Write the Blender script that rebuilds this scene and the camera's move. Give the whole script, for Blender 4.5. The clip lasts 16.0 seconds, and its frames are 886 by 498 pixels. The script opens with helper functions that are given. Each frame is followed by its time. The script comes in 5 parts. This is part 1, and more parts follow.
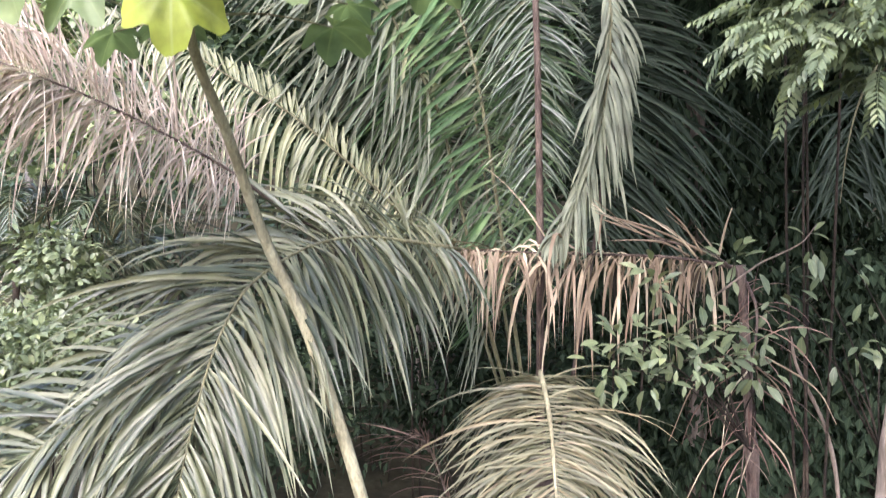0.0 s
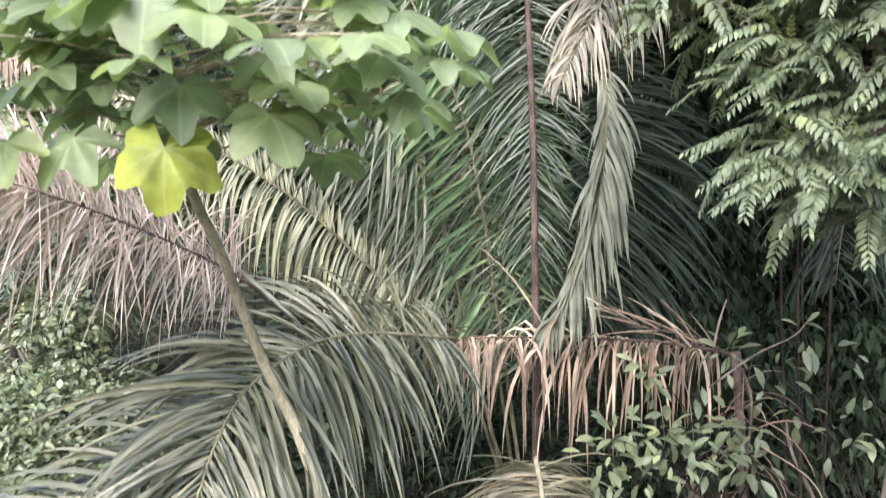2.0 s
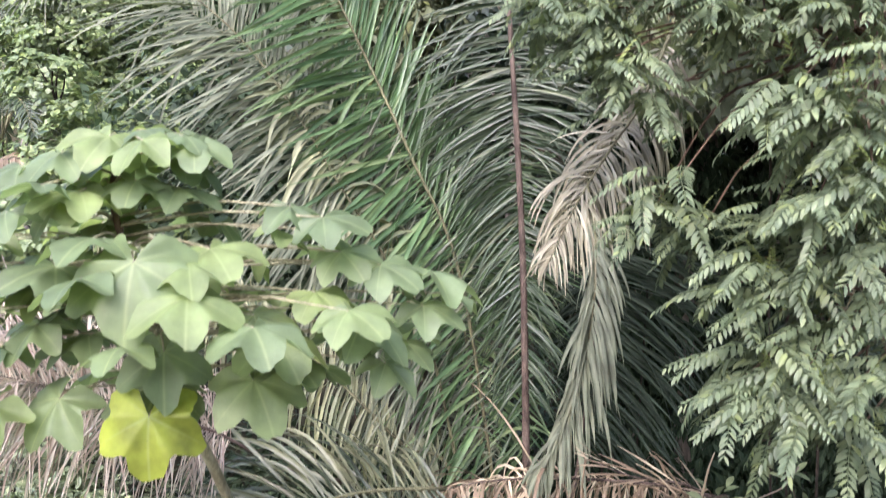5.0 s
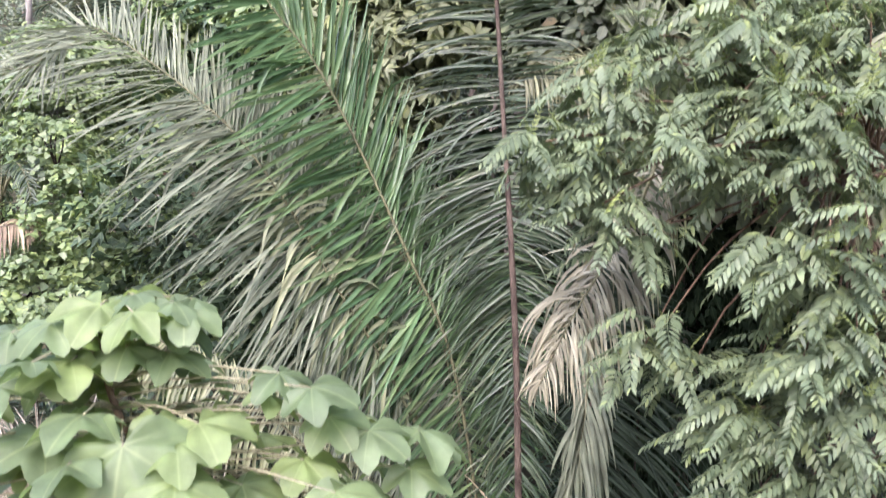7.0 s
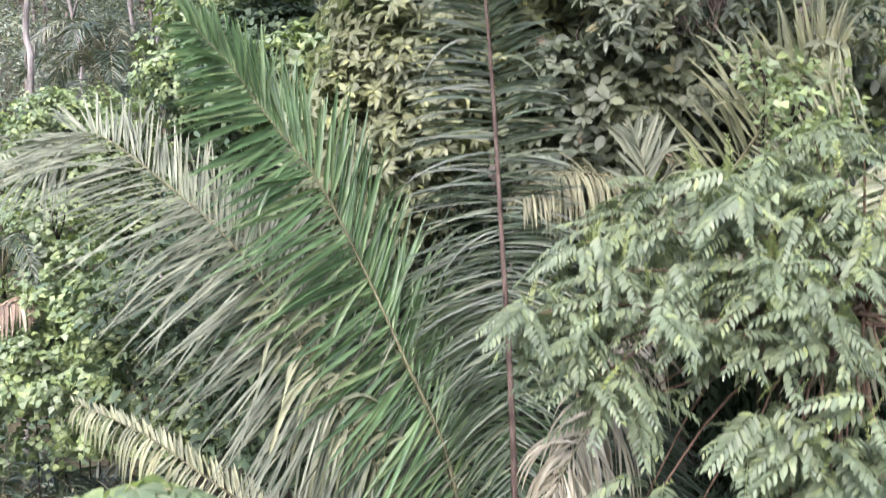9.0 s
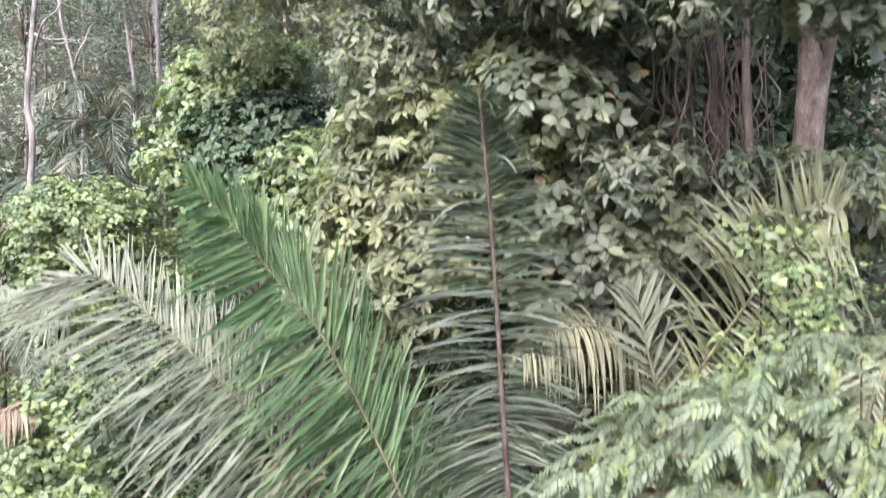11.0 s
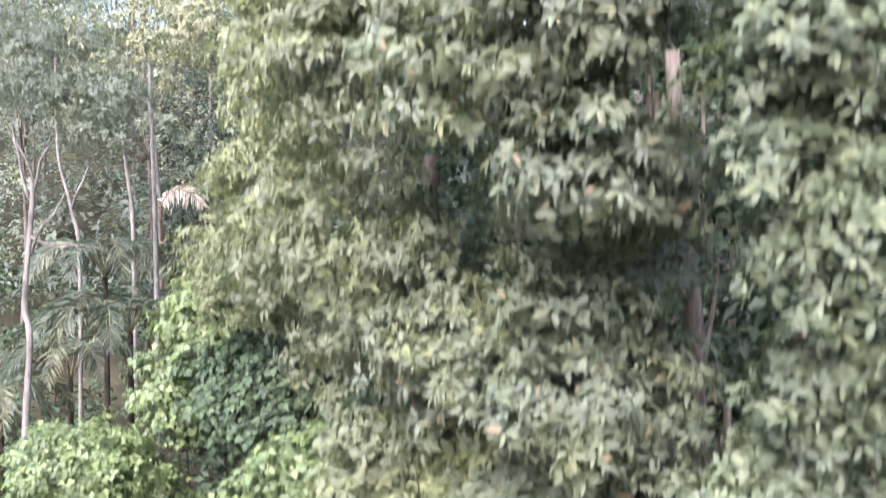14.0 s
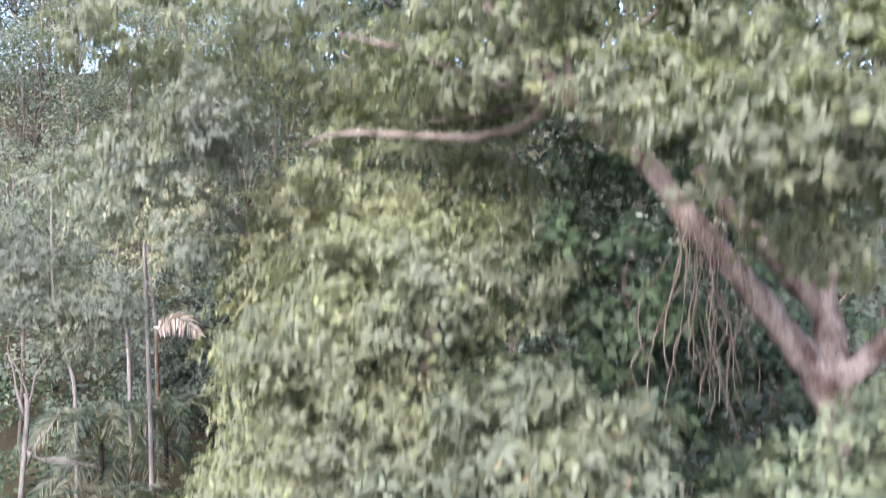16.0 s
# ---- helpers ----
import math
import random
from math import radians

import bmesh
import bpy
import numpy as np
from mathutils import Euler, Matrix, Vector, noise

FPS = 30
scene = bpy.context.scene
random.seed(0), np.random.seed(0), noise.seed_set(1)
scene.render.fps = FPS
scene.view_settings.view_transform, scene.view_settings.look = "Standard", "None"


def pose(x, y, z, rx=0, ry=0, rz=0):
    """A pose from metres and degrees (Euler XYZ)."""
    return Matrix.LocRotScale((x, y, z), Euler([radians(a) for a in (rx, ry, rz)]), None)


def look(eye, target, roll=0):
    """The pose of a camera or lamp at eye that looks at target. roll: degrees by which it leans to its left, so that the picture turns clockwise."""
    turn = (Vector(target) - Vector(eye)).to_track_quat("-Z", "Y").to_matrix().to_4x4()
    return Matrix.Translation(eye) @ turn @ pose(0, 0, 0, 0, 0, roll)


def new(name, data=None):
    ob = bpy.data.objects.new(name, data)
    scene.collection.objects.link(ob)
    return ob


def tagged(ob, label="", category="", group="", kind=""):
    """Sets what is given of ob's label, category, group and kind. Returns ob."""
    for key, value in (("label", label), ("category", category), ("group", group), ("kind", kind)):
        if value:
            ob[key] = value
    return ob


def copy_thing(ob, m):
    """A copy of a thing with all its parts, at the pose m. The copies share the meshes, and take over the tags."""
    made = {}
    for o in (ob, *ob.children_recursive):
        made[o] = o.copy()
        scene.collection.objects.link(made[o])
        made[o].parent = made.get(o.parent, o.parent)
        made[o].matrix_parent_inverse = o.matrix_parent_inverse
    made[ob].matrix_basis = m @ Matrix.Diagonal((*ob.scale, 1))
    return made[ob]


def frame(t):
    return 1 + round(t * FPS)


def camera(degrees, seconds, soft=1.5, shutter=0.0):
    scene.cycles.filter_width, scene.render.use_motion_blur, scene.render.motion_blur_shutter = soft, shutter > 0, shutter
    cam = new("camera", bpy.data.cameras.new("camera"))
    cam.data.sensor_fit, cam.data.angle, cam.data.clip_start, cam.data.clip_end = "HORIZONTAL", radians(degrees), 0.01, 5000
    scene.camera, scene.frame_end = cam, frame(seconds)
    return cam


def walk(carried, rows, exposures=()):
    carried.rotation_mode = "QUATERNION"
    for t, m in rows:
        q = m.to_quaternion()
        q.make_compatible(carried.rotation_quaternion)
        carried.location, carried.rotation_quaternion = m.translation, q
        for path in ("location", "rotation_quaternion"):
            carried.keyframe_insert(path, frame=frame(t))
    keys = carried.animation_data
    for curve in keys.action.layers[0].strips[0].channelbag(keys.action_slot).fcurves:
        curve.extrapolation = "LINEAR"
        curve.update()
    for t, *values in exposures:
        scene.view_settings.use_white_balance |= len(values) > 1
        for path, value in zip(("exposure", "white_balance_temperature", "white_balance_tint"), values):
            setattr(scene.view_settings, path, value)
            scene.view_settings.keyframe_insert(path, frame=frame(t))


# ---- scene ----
cam = camera(54.0, 16.0, soft=1.2, shutter=1.0)
EXPOSURES = [(0.0, 2.72, 5830.0, 20.5), (4.0, 2.5, 5830.0, 20.5), (8.0, 2.4, 5830.0, 20.5), (11.0, 2.58, 5830.0, 20.5), (13.5, 2.7, 5830.0, 20.5), (16.0, 2.32, 5830.0, 20.5)]
METRES, EYE, TILT, LEAN, TURN = 10.0, 2.6, -2.5, 0.0, 0.0
ROWS = [
    (0.0, 0.0000, 0.0000, 0.0000, 0.000, 0.000, -0.000),
    (0.5, 0.0007, -0.0005, 0.0126, 0.022, -0.017, -0.030),
    (1.0, 0.0016, -0.0009, 0.0254, 0.034, -0.006, -0.070),
    (1.5, 0.0028, -0.0009, 0.0408, 0.067, -0.039, -0.070),
    (2.0, 0.0032, -0.0014, 0.0564, 0.045, -0.056, -0.060),
    (2.5, 0.0035, -0.0021, 0.0719, 0.011, -0.045, -0.050),
    (3.0, 0.0048, -0.0025, 0.0872, 0.067, -0.039, -0.080),
    (3.5, 0.0058, -0.0034, 0.1030, 0.062, -0.062, -0.040),
    (4.0, 0.0070, -0.0034, 0.1193, 0.073, -0.135, 0.000),
    (6.5, 0.0144, -0.0068, 0.1963, 0.191, 0.185, -0.210),
    (7.0, 0.0153, -0.0078, 0.2124, 0.208, 0.219, -0.240),
    (7.5, 0.0163, -0.0091, 0.2299, 0.258, 0.230, -0.240),
    (8.0, 0.0165, -0.0105, 0.2487, 0.253, 0.247, -0.260),
    (8.5, 0.0166, -0.0119, 0.2682, 0.270, 0.258, -0.290),
    (11.0, 0.0152, -0.0176, 0.3917, 0.225, 0.371, -0.330),
    (11.5, 0.0151, -0.0194, 0.4259, 0.219, 0.382, -0.350),
    (12.0, 0.0163, -0.0212, 0.4666, 0.247, 0.388, -0.390),
    (12.5, 0.0174, -0.0233, 0.5139, 0.253, 0.332, -0.310),
    (13.0, 0.0191, -0.0253, 0.5669, 0.258, 0.309, -0.300),
    (13.5, 0.0211, -0.0279, 0.6244, 0.270, 0.315, -0.350),
    (14.0, 0.0230, -0.0306, 0.6844, 0.236, 0.247, -0.360),
    (14.5, 0.0259, -0.0333, 0.7545, 0.253, 0.219, -0.360),
    (15.0, 0.0283, -0.0365, 0.8327, 0.225, 0.191, -0.380),
    (15.5, 0.0309, -0.0400, 0.9145, 0.197, 0.191, -0.390),
    (16.0, 0.0335, -0.0436, 0.9987, 0.214, 0.140, -0.340),
]
walk(cam, [(t, pose(0, 0, EYE, TILT, LEAN, TURN) @ pose(METRES * x, METRES * y, METRES * z, 90 + pitch, roll, yaw)) for t, x, y, z, yaw, pitch, roll in ROWS], EXPOSURES)

# ---- daylight: a bright overcast sky ----
world = bpy.data.worlds.new("sky")
world.use_nodes = True
scene.world = world
wn = world.node_tree.nodes
sky = wn.new("ShaderNodeTexSky")
sky.sky_type, sky.sun_disc = "NISHITA", False
sky.sun_elevation, sky.sun_rotation = radians(45), radians(199)
sky.air_density, sky.dust_density, sky.ozone_density = 1.0, 4.0, 0.6
wn["Background"].inputs["Strength"].default_value = 0.15
world.node_tree.links.new(sky.outputs[0], wn["Background"].inputs["Color"])
sun = new("sun", bpy.data.lights.new("sun", "SUN"))
sun.data.energy, sun.data.angle, sun.data.color = 1.4, radians(60), (1.0, 0.96, 0.9)
sun.matrix_world = look((-6, -13, 22), (0, 4, 4))


# ---- materials ----
def link(nt, a, b):
    nt.links.new(a, b)


def leaf_material(name, stops, rough=0.42, through_light=0.25, vein=0.0, blotch=0.35, scale=6.0, drift=0.0, sheen=0.5):
    """Leaf skin: each blade takes its own tone out of stops, with blotches, ribs and some light through it."""
    m = bpy.data.materials.new(name)
    m.use_nodes = True
    nt = m.node_tree
    n = nt.nodes
    out, pr = n["Material Output"], n["Principled BSDF"]
    geo, info = n.new("ShaderNodeNewGeometry"), n.new("ShaderNodeObjectInfo")
    add, fr = n.new("ShaderNodeMath"), n.new("ShaderNodeMath")
    add.operation, fr.operation = "ADD", "FRACT"
    link(nt, geo.outputs["Random Per Island"], add.inputs[0])
    link(nt, info.outputs["Random"], add.inputs[1])
    link(nt, add.outputs[0], fr.inputs[0])
    ramp = n.new("ShaderNodeValToRGB")
    el = ramp.color_ramp.elements
    while len(el) < len(stops):
        el.new(0.5)
    for e, (p, c) in zip(el, stops):
        e.position, e.color = p, (*c, 1)
    link(nt, fr.outputs[0], ramp.inputs[0])
    tc = n.new("ShaderNodeTexCoord")
    nz = n.new("ShaderNodeTexNoise")
    nz.inputs["Scale"].default_value, nz.inputs["Detail"].default_value = scale, 6
    link(nt, geo.outputs["Position"], nz.inputs["Vector"])
    mr = n.new("ShaderNodeMapRange")
    mr.inputs["From Min"].default_value, mr.inputs["From Max"].default_value = 0.3, 0.7
    mr.inputs["To Min"].default_value, mr.inputs["To Max"].default_value = 1 - blotch, 1 + blotch
    link(nt, nz.outputs["Fac"], mr.inputs["Value"])
    mul = n.new("ShaderNodeVectorMath")
    mul.operation = "SCALE"
    link(nt, ramp.outputs["Color"], mul.inputs[0])
    link(nt, mr.outputs[0], mul.inputs["Scale"])
    colour = mul.outputs[0]
    if drift:
        big = n.new("ShaderNodeTexNoise")
        big.inputs["Scale"].default_value, big.inputs["Detail"].default_value = 1.7, 3
        link(nt, geo.outputs["Position"], big.inputs["Vector"])
        tone = n.new("ShaderNodeValToRGB")
        te = tone.color_ramp.elements
        te.new(0.5)
        for e, (p, c) in zip(te, ((0.33, (0.9, 0.95, 1.02)), (0.5, (1, 1, 1)), (0.68, (1.16, 1.12, 0.84)))):
            e.position, e.color = p, (*c, 1)
        link(nt, big.outputs["Fac"], tone.inputs[0])
        shift = n.new("ShaderNodeMixRGB")
        shift.blend_type, shift.inputs[0].default_value = "MULTIPLY", drift
        link(nt, colour, shift.inputs[1])
        link(nt, tone.outputs[0], shift.inputs[2])
        colour = shift.outputs[0]
    if vein:
        sep = n.new("ShaderNodeSeparateXYZ")
        link(nt, tc.outputs["UV"], sep.inputs[0])
        rib = n.new("ShaderNodeMapRange")
        rib.inputs["From Min"].default_value, rib.inputs["From Max"].default_value = 0.0, 0.07
        rib.inputs["To Min"].default_value, rib.inputs["To Max"].default_value = vein, 0.0
        link(nt, sep.outputs["X"], rib.inputs["Value"])
        mix = n.new("ShaderNodeMixRGB")
        mix.inputs[2].default_value = (0.36, 0.42, 0.2, 1)
        link(nt, rib.outputs[0], mix.inputs[0])
        link(nt, colour, mix.inputs[1])
        colour = mix.outputs[0]
    link(nt, colour, pr.inputs["Base Color"])
    pr.inputs["Roughness"].default_value, pr.inputs["Specular IOR Level"].default_value = rough, sheen
    fine = n.new("ShaderNodeTexNoise")
    fine.inputs["Scale"].default_value = 90
    link(nt, geo.outputs["Position"], fine.inputs["Vector"])
    bump = n.new("ShaderNodeBump")
    bump.inputs["Strength"].default_value, bump.inputs["Distance"].default_value = 0.35, 0.004
    link(nt, fine.outputs["Fac"], bump.inputs["Height"])
    link(nt, bump.outputs[0], pr.inputs["Normal"])
    tr = n.new("ShaderNodeBsdfTranslucent")
    warm = n.new("ShaderNodeMixRGB")
    warm.blend_type, warm.inputs[0].default_value = "MULTIPLY", 1.0
    warm.inputs[2].default_value = (1.41, 1.47, 0.92, 1)
    link(nt, colour, warm.inputs[1])
    link(nt, warm.outputs[0], tr.inputs["Color"])
    ms = n.new("ShaderNodeMixShader")
    ms.inputs[0].default_value = through_light
    link(nt, pr.outputs[0], ms.inputs[1])
    link(nt, tr.outputs[0], ms.inputs[2])
    link(nt, ms.outputs[0], out.inputs["Surface"])
    return m


def bark_material(name, a, b, scale=8.0, stretch=0.25, rough=0.9):
    m = bpy.data.materials.new(name)
    m.use_nodes = True
    nt = m.node_tree
    n = nt.nodes
    pr = n["Principled BSDF"]
    geo = n.new("ShaderNodeNewGeometry")
    mp = n.new("ShaderNodeMapping")
    mp.inputs["Scale"].default_value = (1, 1, stretch)
    link(nt, geo.outputs["Position"], mp.inputs[0])
    n1, n2 = n.new("ShaderNodeTexNoise"), n.new("ShaderNodeTexNoise")
    n1.inputs["Scale"].default_value, n1.inputs["Detail"].default_value = scale, 8
    n2.inputs["Scale"].default_value, n2.inputs["Detail"].default_value = scale * 7, 4
    link(nt, mp.outputs[0], n1.inputs["Vector"])
    link(nt, mp.outputs[0], n2.inputs["Vector"])
    ramp = n.new("ShaderNodeValToRGB")
    e = ramp.color_ramp.elements
    e[0].position, e[0].color, e[1].position, e[1].color = 0.35, (*a, 1), 0.65, (*b, 1)
    link(nt, n1.outputs["Fac"], ramp.inputs[0])
    mix = n.new("ShaderNodeMixRGB")
    mix.blend_type, mix.inputs[0].default_value = "OVERLAY", 0.6
    link(nt, ramp.outputs[0], mix.inputs[1])
    link(nt, n2.outputs["Fac"], mix.inputs[2])
    link(nt, mix.outputs[0], pr.inputs["Base Color"])
    pr.inputs["Roughness"].default_value, pr.inputs["Specular IOR Level"].default_value = rough, 0.2
    bump = n.new("ShaderNodeBump")
    bump.inputs["Strength"].default_value, bump.inputs["Distance"].default_value = 0.7, 0.02
    link(nt, n2.outputs["Fac"], bump.inputs["Height"])
    link(nt, bump.outputs[0], pr.inputs["Normal"])
    return m


M_PALM = leaf_material("palm_green", [(0, (0.0272, 0.0432, 0.0256)), (0.5, (0.0416, 0.0632, 0.0376)), (0.9, (0.068, 0.0904, 0.0528)), (1, (0.112, 0.128, 0.076))], 0.33, 0.2, 0.25, sheen=0.45)
M_PALM_FRESH = leaf_material("palm_fresh", [(0, (0.05, 0.095, 0.04)), (0.6, (0.085, 0.145, 0.062)), (1, (0.145, 0.2, 0.092))], 0.34, 0.27, 0.25)
M_PALM_OLD = leaf_material("palm_olive", [(0, (0.03, 0.042, 0.024)), (0.4, (0.066, 0.076, 0.042)), (1, (0.17, 0.172, 0.1))], 0.4, 0.18, 0.2)
M_PALM_GREY = leaf_material("palm_grey_green", [(0, (0.104, 0.118, 0.085)), (0.5, (0.143, 0.158, 0.113)), (1, (0.193, 0.208, 0.146))], 0.6, 0.15, 0.2, sheen=0.22)
M_PALM_YELLOW = leaf_material("palm_yellowing", [(0, (0.126, 0.143, 0.0828)), (0.5, (0.18, 0.193, 0.113)), (1, (0.257, 0.262, 0.153))], 0.5, 0.22, 0.15)
M_PALM_TAN = leaf_material("palm_tan_green", [(0, (0.088, 0.088, 0.051)), (0.5, (0.132, 0.128, 0.0739)), (0.85, (0.176, 0.167, 0.0968)), (1, (0.211, 0.167, 0.0968))], 0.55, 0.18, 0.15)
M_PALM_STRAW = leaf_material("palm_straw", [(0, (0.0898, 0.0889, 0.0498)), (0.5, (0.139, 0.138, 0.0785)), (1, (0.202, 0.205, 0.117))], 0.65, 0.15, 0.1)
M_PALM_BEIGE = leaf_material("palm_beige", [(0, (0.15, 0.138, 0.1)), (0.5, (0.24, 0.222, 0.16)), (1, (0.36, 0.335, 0.25))], 0.6, 0.2, 0.1)
M_PALM_DEAD = leaf_material("palm_dead", [(0, (0.102, 0.0735, 0.0468)), (0.4, (0.186, 0.137, 0.09)), (0.8, (0.307, 0.25, 0.171)), (1, (0.419, 0.367, 0.266))], 0.75, 0.12, 0.0)
M_PALM_RUST = leaf_material("palm_rust", [(0, (0.07, 0.038, 0.03)), (0.5, (0.12, 0.072, 0.056)), (1, (0.24, 0.17, 0.13))], 0.75, 0.1, 0.0)
M_PALM_PINK = leaf_material("palm_withered", [(0, (0.27, 0.205, 0.17)), (0.5, (0.42, 0.35, 0.298)), (1, (0.56, 0.5, 0.435))], 0.65, 0.25, 0.0)
# palm green darkened and dulled, shade painted into the blades
M_PALM_SHADED = leaf_material("palm_shaded", [(0, (0.0217, 0.0322, 0.0231)), (1, (0.0413, 0.0581, 0.0413))], 0.55, 0.1, 0.2, sheen=0.15)
M_LOBED = leaf_material("lobed_leaf", [(0, (0.121, 0.165, 0.0834)), (0.6, (0.158, 0.21, 0.103)), (1, (0.199, 0.252, 0.0959))], 0.5, 0.46, 0.3, 0.24, 9)
M_LOBED_YELLOW = leaf_material("lobed_leaf_yellow", [(0, (0.216, 0.274, 0.0405)), (1, (0.259, 0.304, 0.045))], 0.5, 0.4, 0.3, 0.45, 7)
M_FEATHER = leaf_material("feathery_leaf", [(0, (0.087, 0.115, 0.0678)), (0.6, (0.127, 0.161, 0.0912)), (0.92, (0.155, 0.187, 0.1)), (1, (0.189, 0.227, 0.084))], 0.46, 0.3, 0.12, sheen=0.35)
M_VINE = leaf_material("vine_leaf", [(0, (0.0765, 0.1, 0.0536)), (0.7, (0.119, 0.148, 0.0765)), (1, (0.168, 0.192, 0.0918))], 0.42, 0.2, 0.3)
M_PALE = leaf_material("pale_leaf", [(0, (0.0748, 0.0974, 0.0593)), (0.6, (0.115, 0.139, 0.0842)), (1, (0.166, 0.191, 0.108))], 0.6, 0.3, 0.2, 0.3, 1.5)
M_BRIGHT = leaf_material("bright_vine_leaf", [(0, (0.102, 0.144, 0.068)), (0.6, (0.153, 0.204, 0.092)), (1, (0.221, 0.274, 0.1))], 0.42, 0.3, 0.2, 0.3, 2)
M_BROAD = leaf_material("broad_leaf", [(0, (0.0834, 0.0992, 0.0682)), (0.5, (0.123, 0.144, 0.0979)), (0.95, (0.159, 0.184, 0.117)), (0.985, (0.199, 0.192, 0.0964)), (1, (0.23, 0.16, 0.104))], 0.55, 0.4, 0.15, 0.25, 1.2, 0.5)
M_OLIVE = leaf_material("olive_leaf", [(0, (0.108, 0.121, 0.0762)), (0.5, (0.148, 0.164, 0.105)), (0.93, (0.187, 0.207, 0.128)), (1, (0.244, 0.275, 0.114))], 0.55, 0.4, 0.15, 0.25, 1.0, 0.5)
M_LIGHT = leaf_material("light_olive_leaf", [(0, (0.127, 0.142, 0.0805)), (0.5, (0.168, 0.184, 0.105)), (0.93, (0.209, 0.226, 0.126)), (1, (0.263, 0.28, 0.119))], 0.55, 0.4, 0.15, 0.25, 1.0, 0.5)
M_TIP = leaf_material("young_leaf", [(0, (0.15, 0.19, 0.07)), (1, (0.22, 0.26, 0.085))], 0.45, 0.3, 0.1)
# leaves kept dark so that gaps behind the crowns look shaded
M_LEAF_DARKENED = leaf_material("leaf_darkened", [(0, (0.03, 0.05, 0.028)), (0.7, (0.052, 0.082, 0.045)), (1, (0.09, 0.13, 0.062))], 0.6, 0.2, 0.15, 0.35, 1.0, 0.0, 0.3)
# leaf colour taken down to near black: deep shade painted in
M_LEAF_SHADED = leaf_material("leaf_shaded", [(0, (0.012, 0.02, 0.012)), (1, (0.03, 0.045, 0.025))], 0.85, 0.05, 0.1, 0.35, 1.0, 0.0, 0.08)
# far leaves: distance haze mixed into the colours, greyer, bluer and paler
M_FAR_HAZE = leaf_material("far_haze_leaf", [(0, (0.0851, 0.108, 0.0851)), (0.6, (0.12, 0.143, 0.11)), (1, (0.163, 0.185, 0.131))], 0.58, 0.35, 0.0, 0.35, 0.4, 0.7)
M_FAR_HAZE_DARK = leaf_material("far_haze_dark_leaf", [(0, (0.0464, 0.0658, 0.0503)), (0.6, (0.0681, 0.089, 0.0681)), (1, (0.101, 0.124, 0.0851))], 0.58, 0.3, 0.0, 0.35, 0.4, 0.5)
M_FAR_HAZE_PALE = leaf_material("far_haze_pale_leaf", [(0, (0.119, 0.14, 0.108)), (0.6, (0.151, 0.173, 0.131)), (1, (0.191, 0.212, 0.151))], 0.58, 0.35, 0.0, 0.3, 0.6, 0.6)
M_FLOWER = leaf_material("cream_blossom", [(0, (0.15, 0.17, 0.1)), (0.5, (0.25, 0.25, 0.15)), (1, (0.42, 0.4, 0.26))], 0.6, 0.25, 0.0, 0.3, 1)
M_RACHIS = bark_material("green_rachis", (0.085, 0.08, 0.045), (0.16, 0.155, 0.085), 10, 0.5, 0.5)
M_RACHIS_RED = bark_material("red_brown_rachis", (0.05, 0.034, 0.029), (0.135, 0.102, 0.083), 14, 0.4, 0.6)
M_STEM = bark_material("pale_green_stem", (0.2, 0.18, 0.11), (0.33, 0.31, 0.2), 9, 0.5, 0.7)
M_TWIG = bark_material("brown_twig", (0.07, 0.045, 0.03), (0.16, 0.11, 0.075), 12, 0.4)
M_BARK_PALE = bark_material("pale_bark", (0.11, 0.1, 0.09), (0.25, 0.228, 0.208), 5, 0.3)
M_BARK_PINK = bark_material("pink_bark", (0.085, 0.057, 0.046), (0.33, 0.275, 0.235), 9.0, 0.5)
M_BARK_GREY = bark_material("grey_bark", (0.07, 0.057, 0.045), (0.19, 0.16, 0.135), 6, 0.25)
# brown twig darkened so that stems sink into painted shade
M_TWIG_SHADED = bark_material("twig_shaded", (0.012, 0.009, 0.007), (0.04, 0.03, 0.022), 12, 0.4)
M_LIANA = bark_material("liana", (0.09, 0.07, 0.055), (0.22, 0.18, 0.145), 10, 0.3)
M_SOIL = bark_material("forest_soil", (0.022, 0.02, 0.012), (0.05, 0.045, 0.025), 1.5, 1.0, 1.0)


# ---- mesh helpers ----
rng = np.random.default_rng(7)
UP = np.array((0.0, 0.0, 1.0))


def unit(v):
    v = np.asarray(v, float)
    return v / np.maximum(np.linalg.norm(v, axis=-1, keepdims=True), 1e-9)


def spline(ctrl, n):
    """A smooth line through the control points."""
    c = np.asarray(ctrl, float)
    c = np.vstack([2 * c[0] - c[1], c, 2 * c[-1] - c[-2]])
    seg = len(c) - 3
    t = np.linspace(0, seg, n)
    i = np.minimum(t.astype(int), seg - 1)
    f = (t - i)[:, None]
    a, b, d, e = c[i], c[i + 1], c[i + 2], c[i + 3]
    return 0.5 * (2 * b + (d - a) * f + (2 * a - 5 * b + 4 * d - e) * f ** 2 + (3 * b - a - 3 * d + e) * f ** 3)


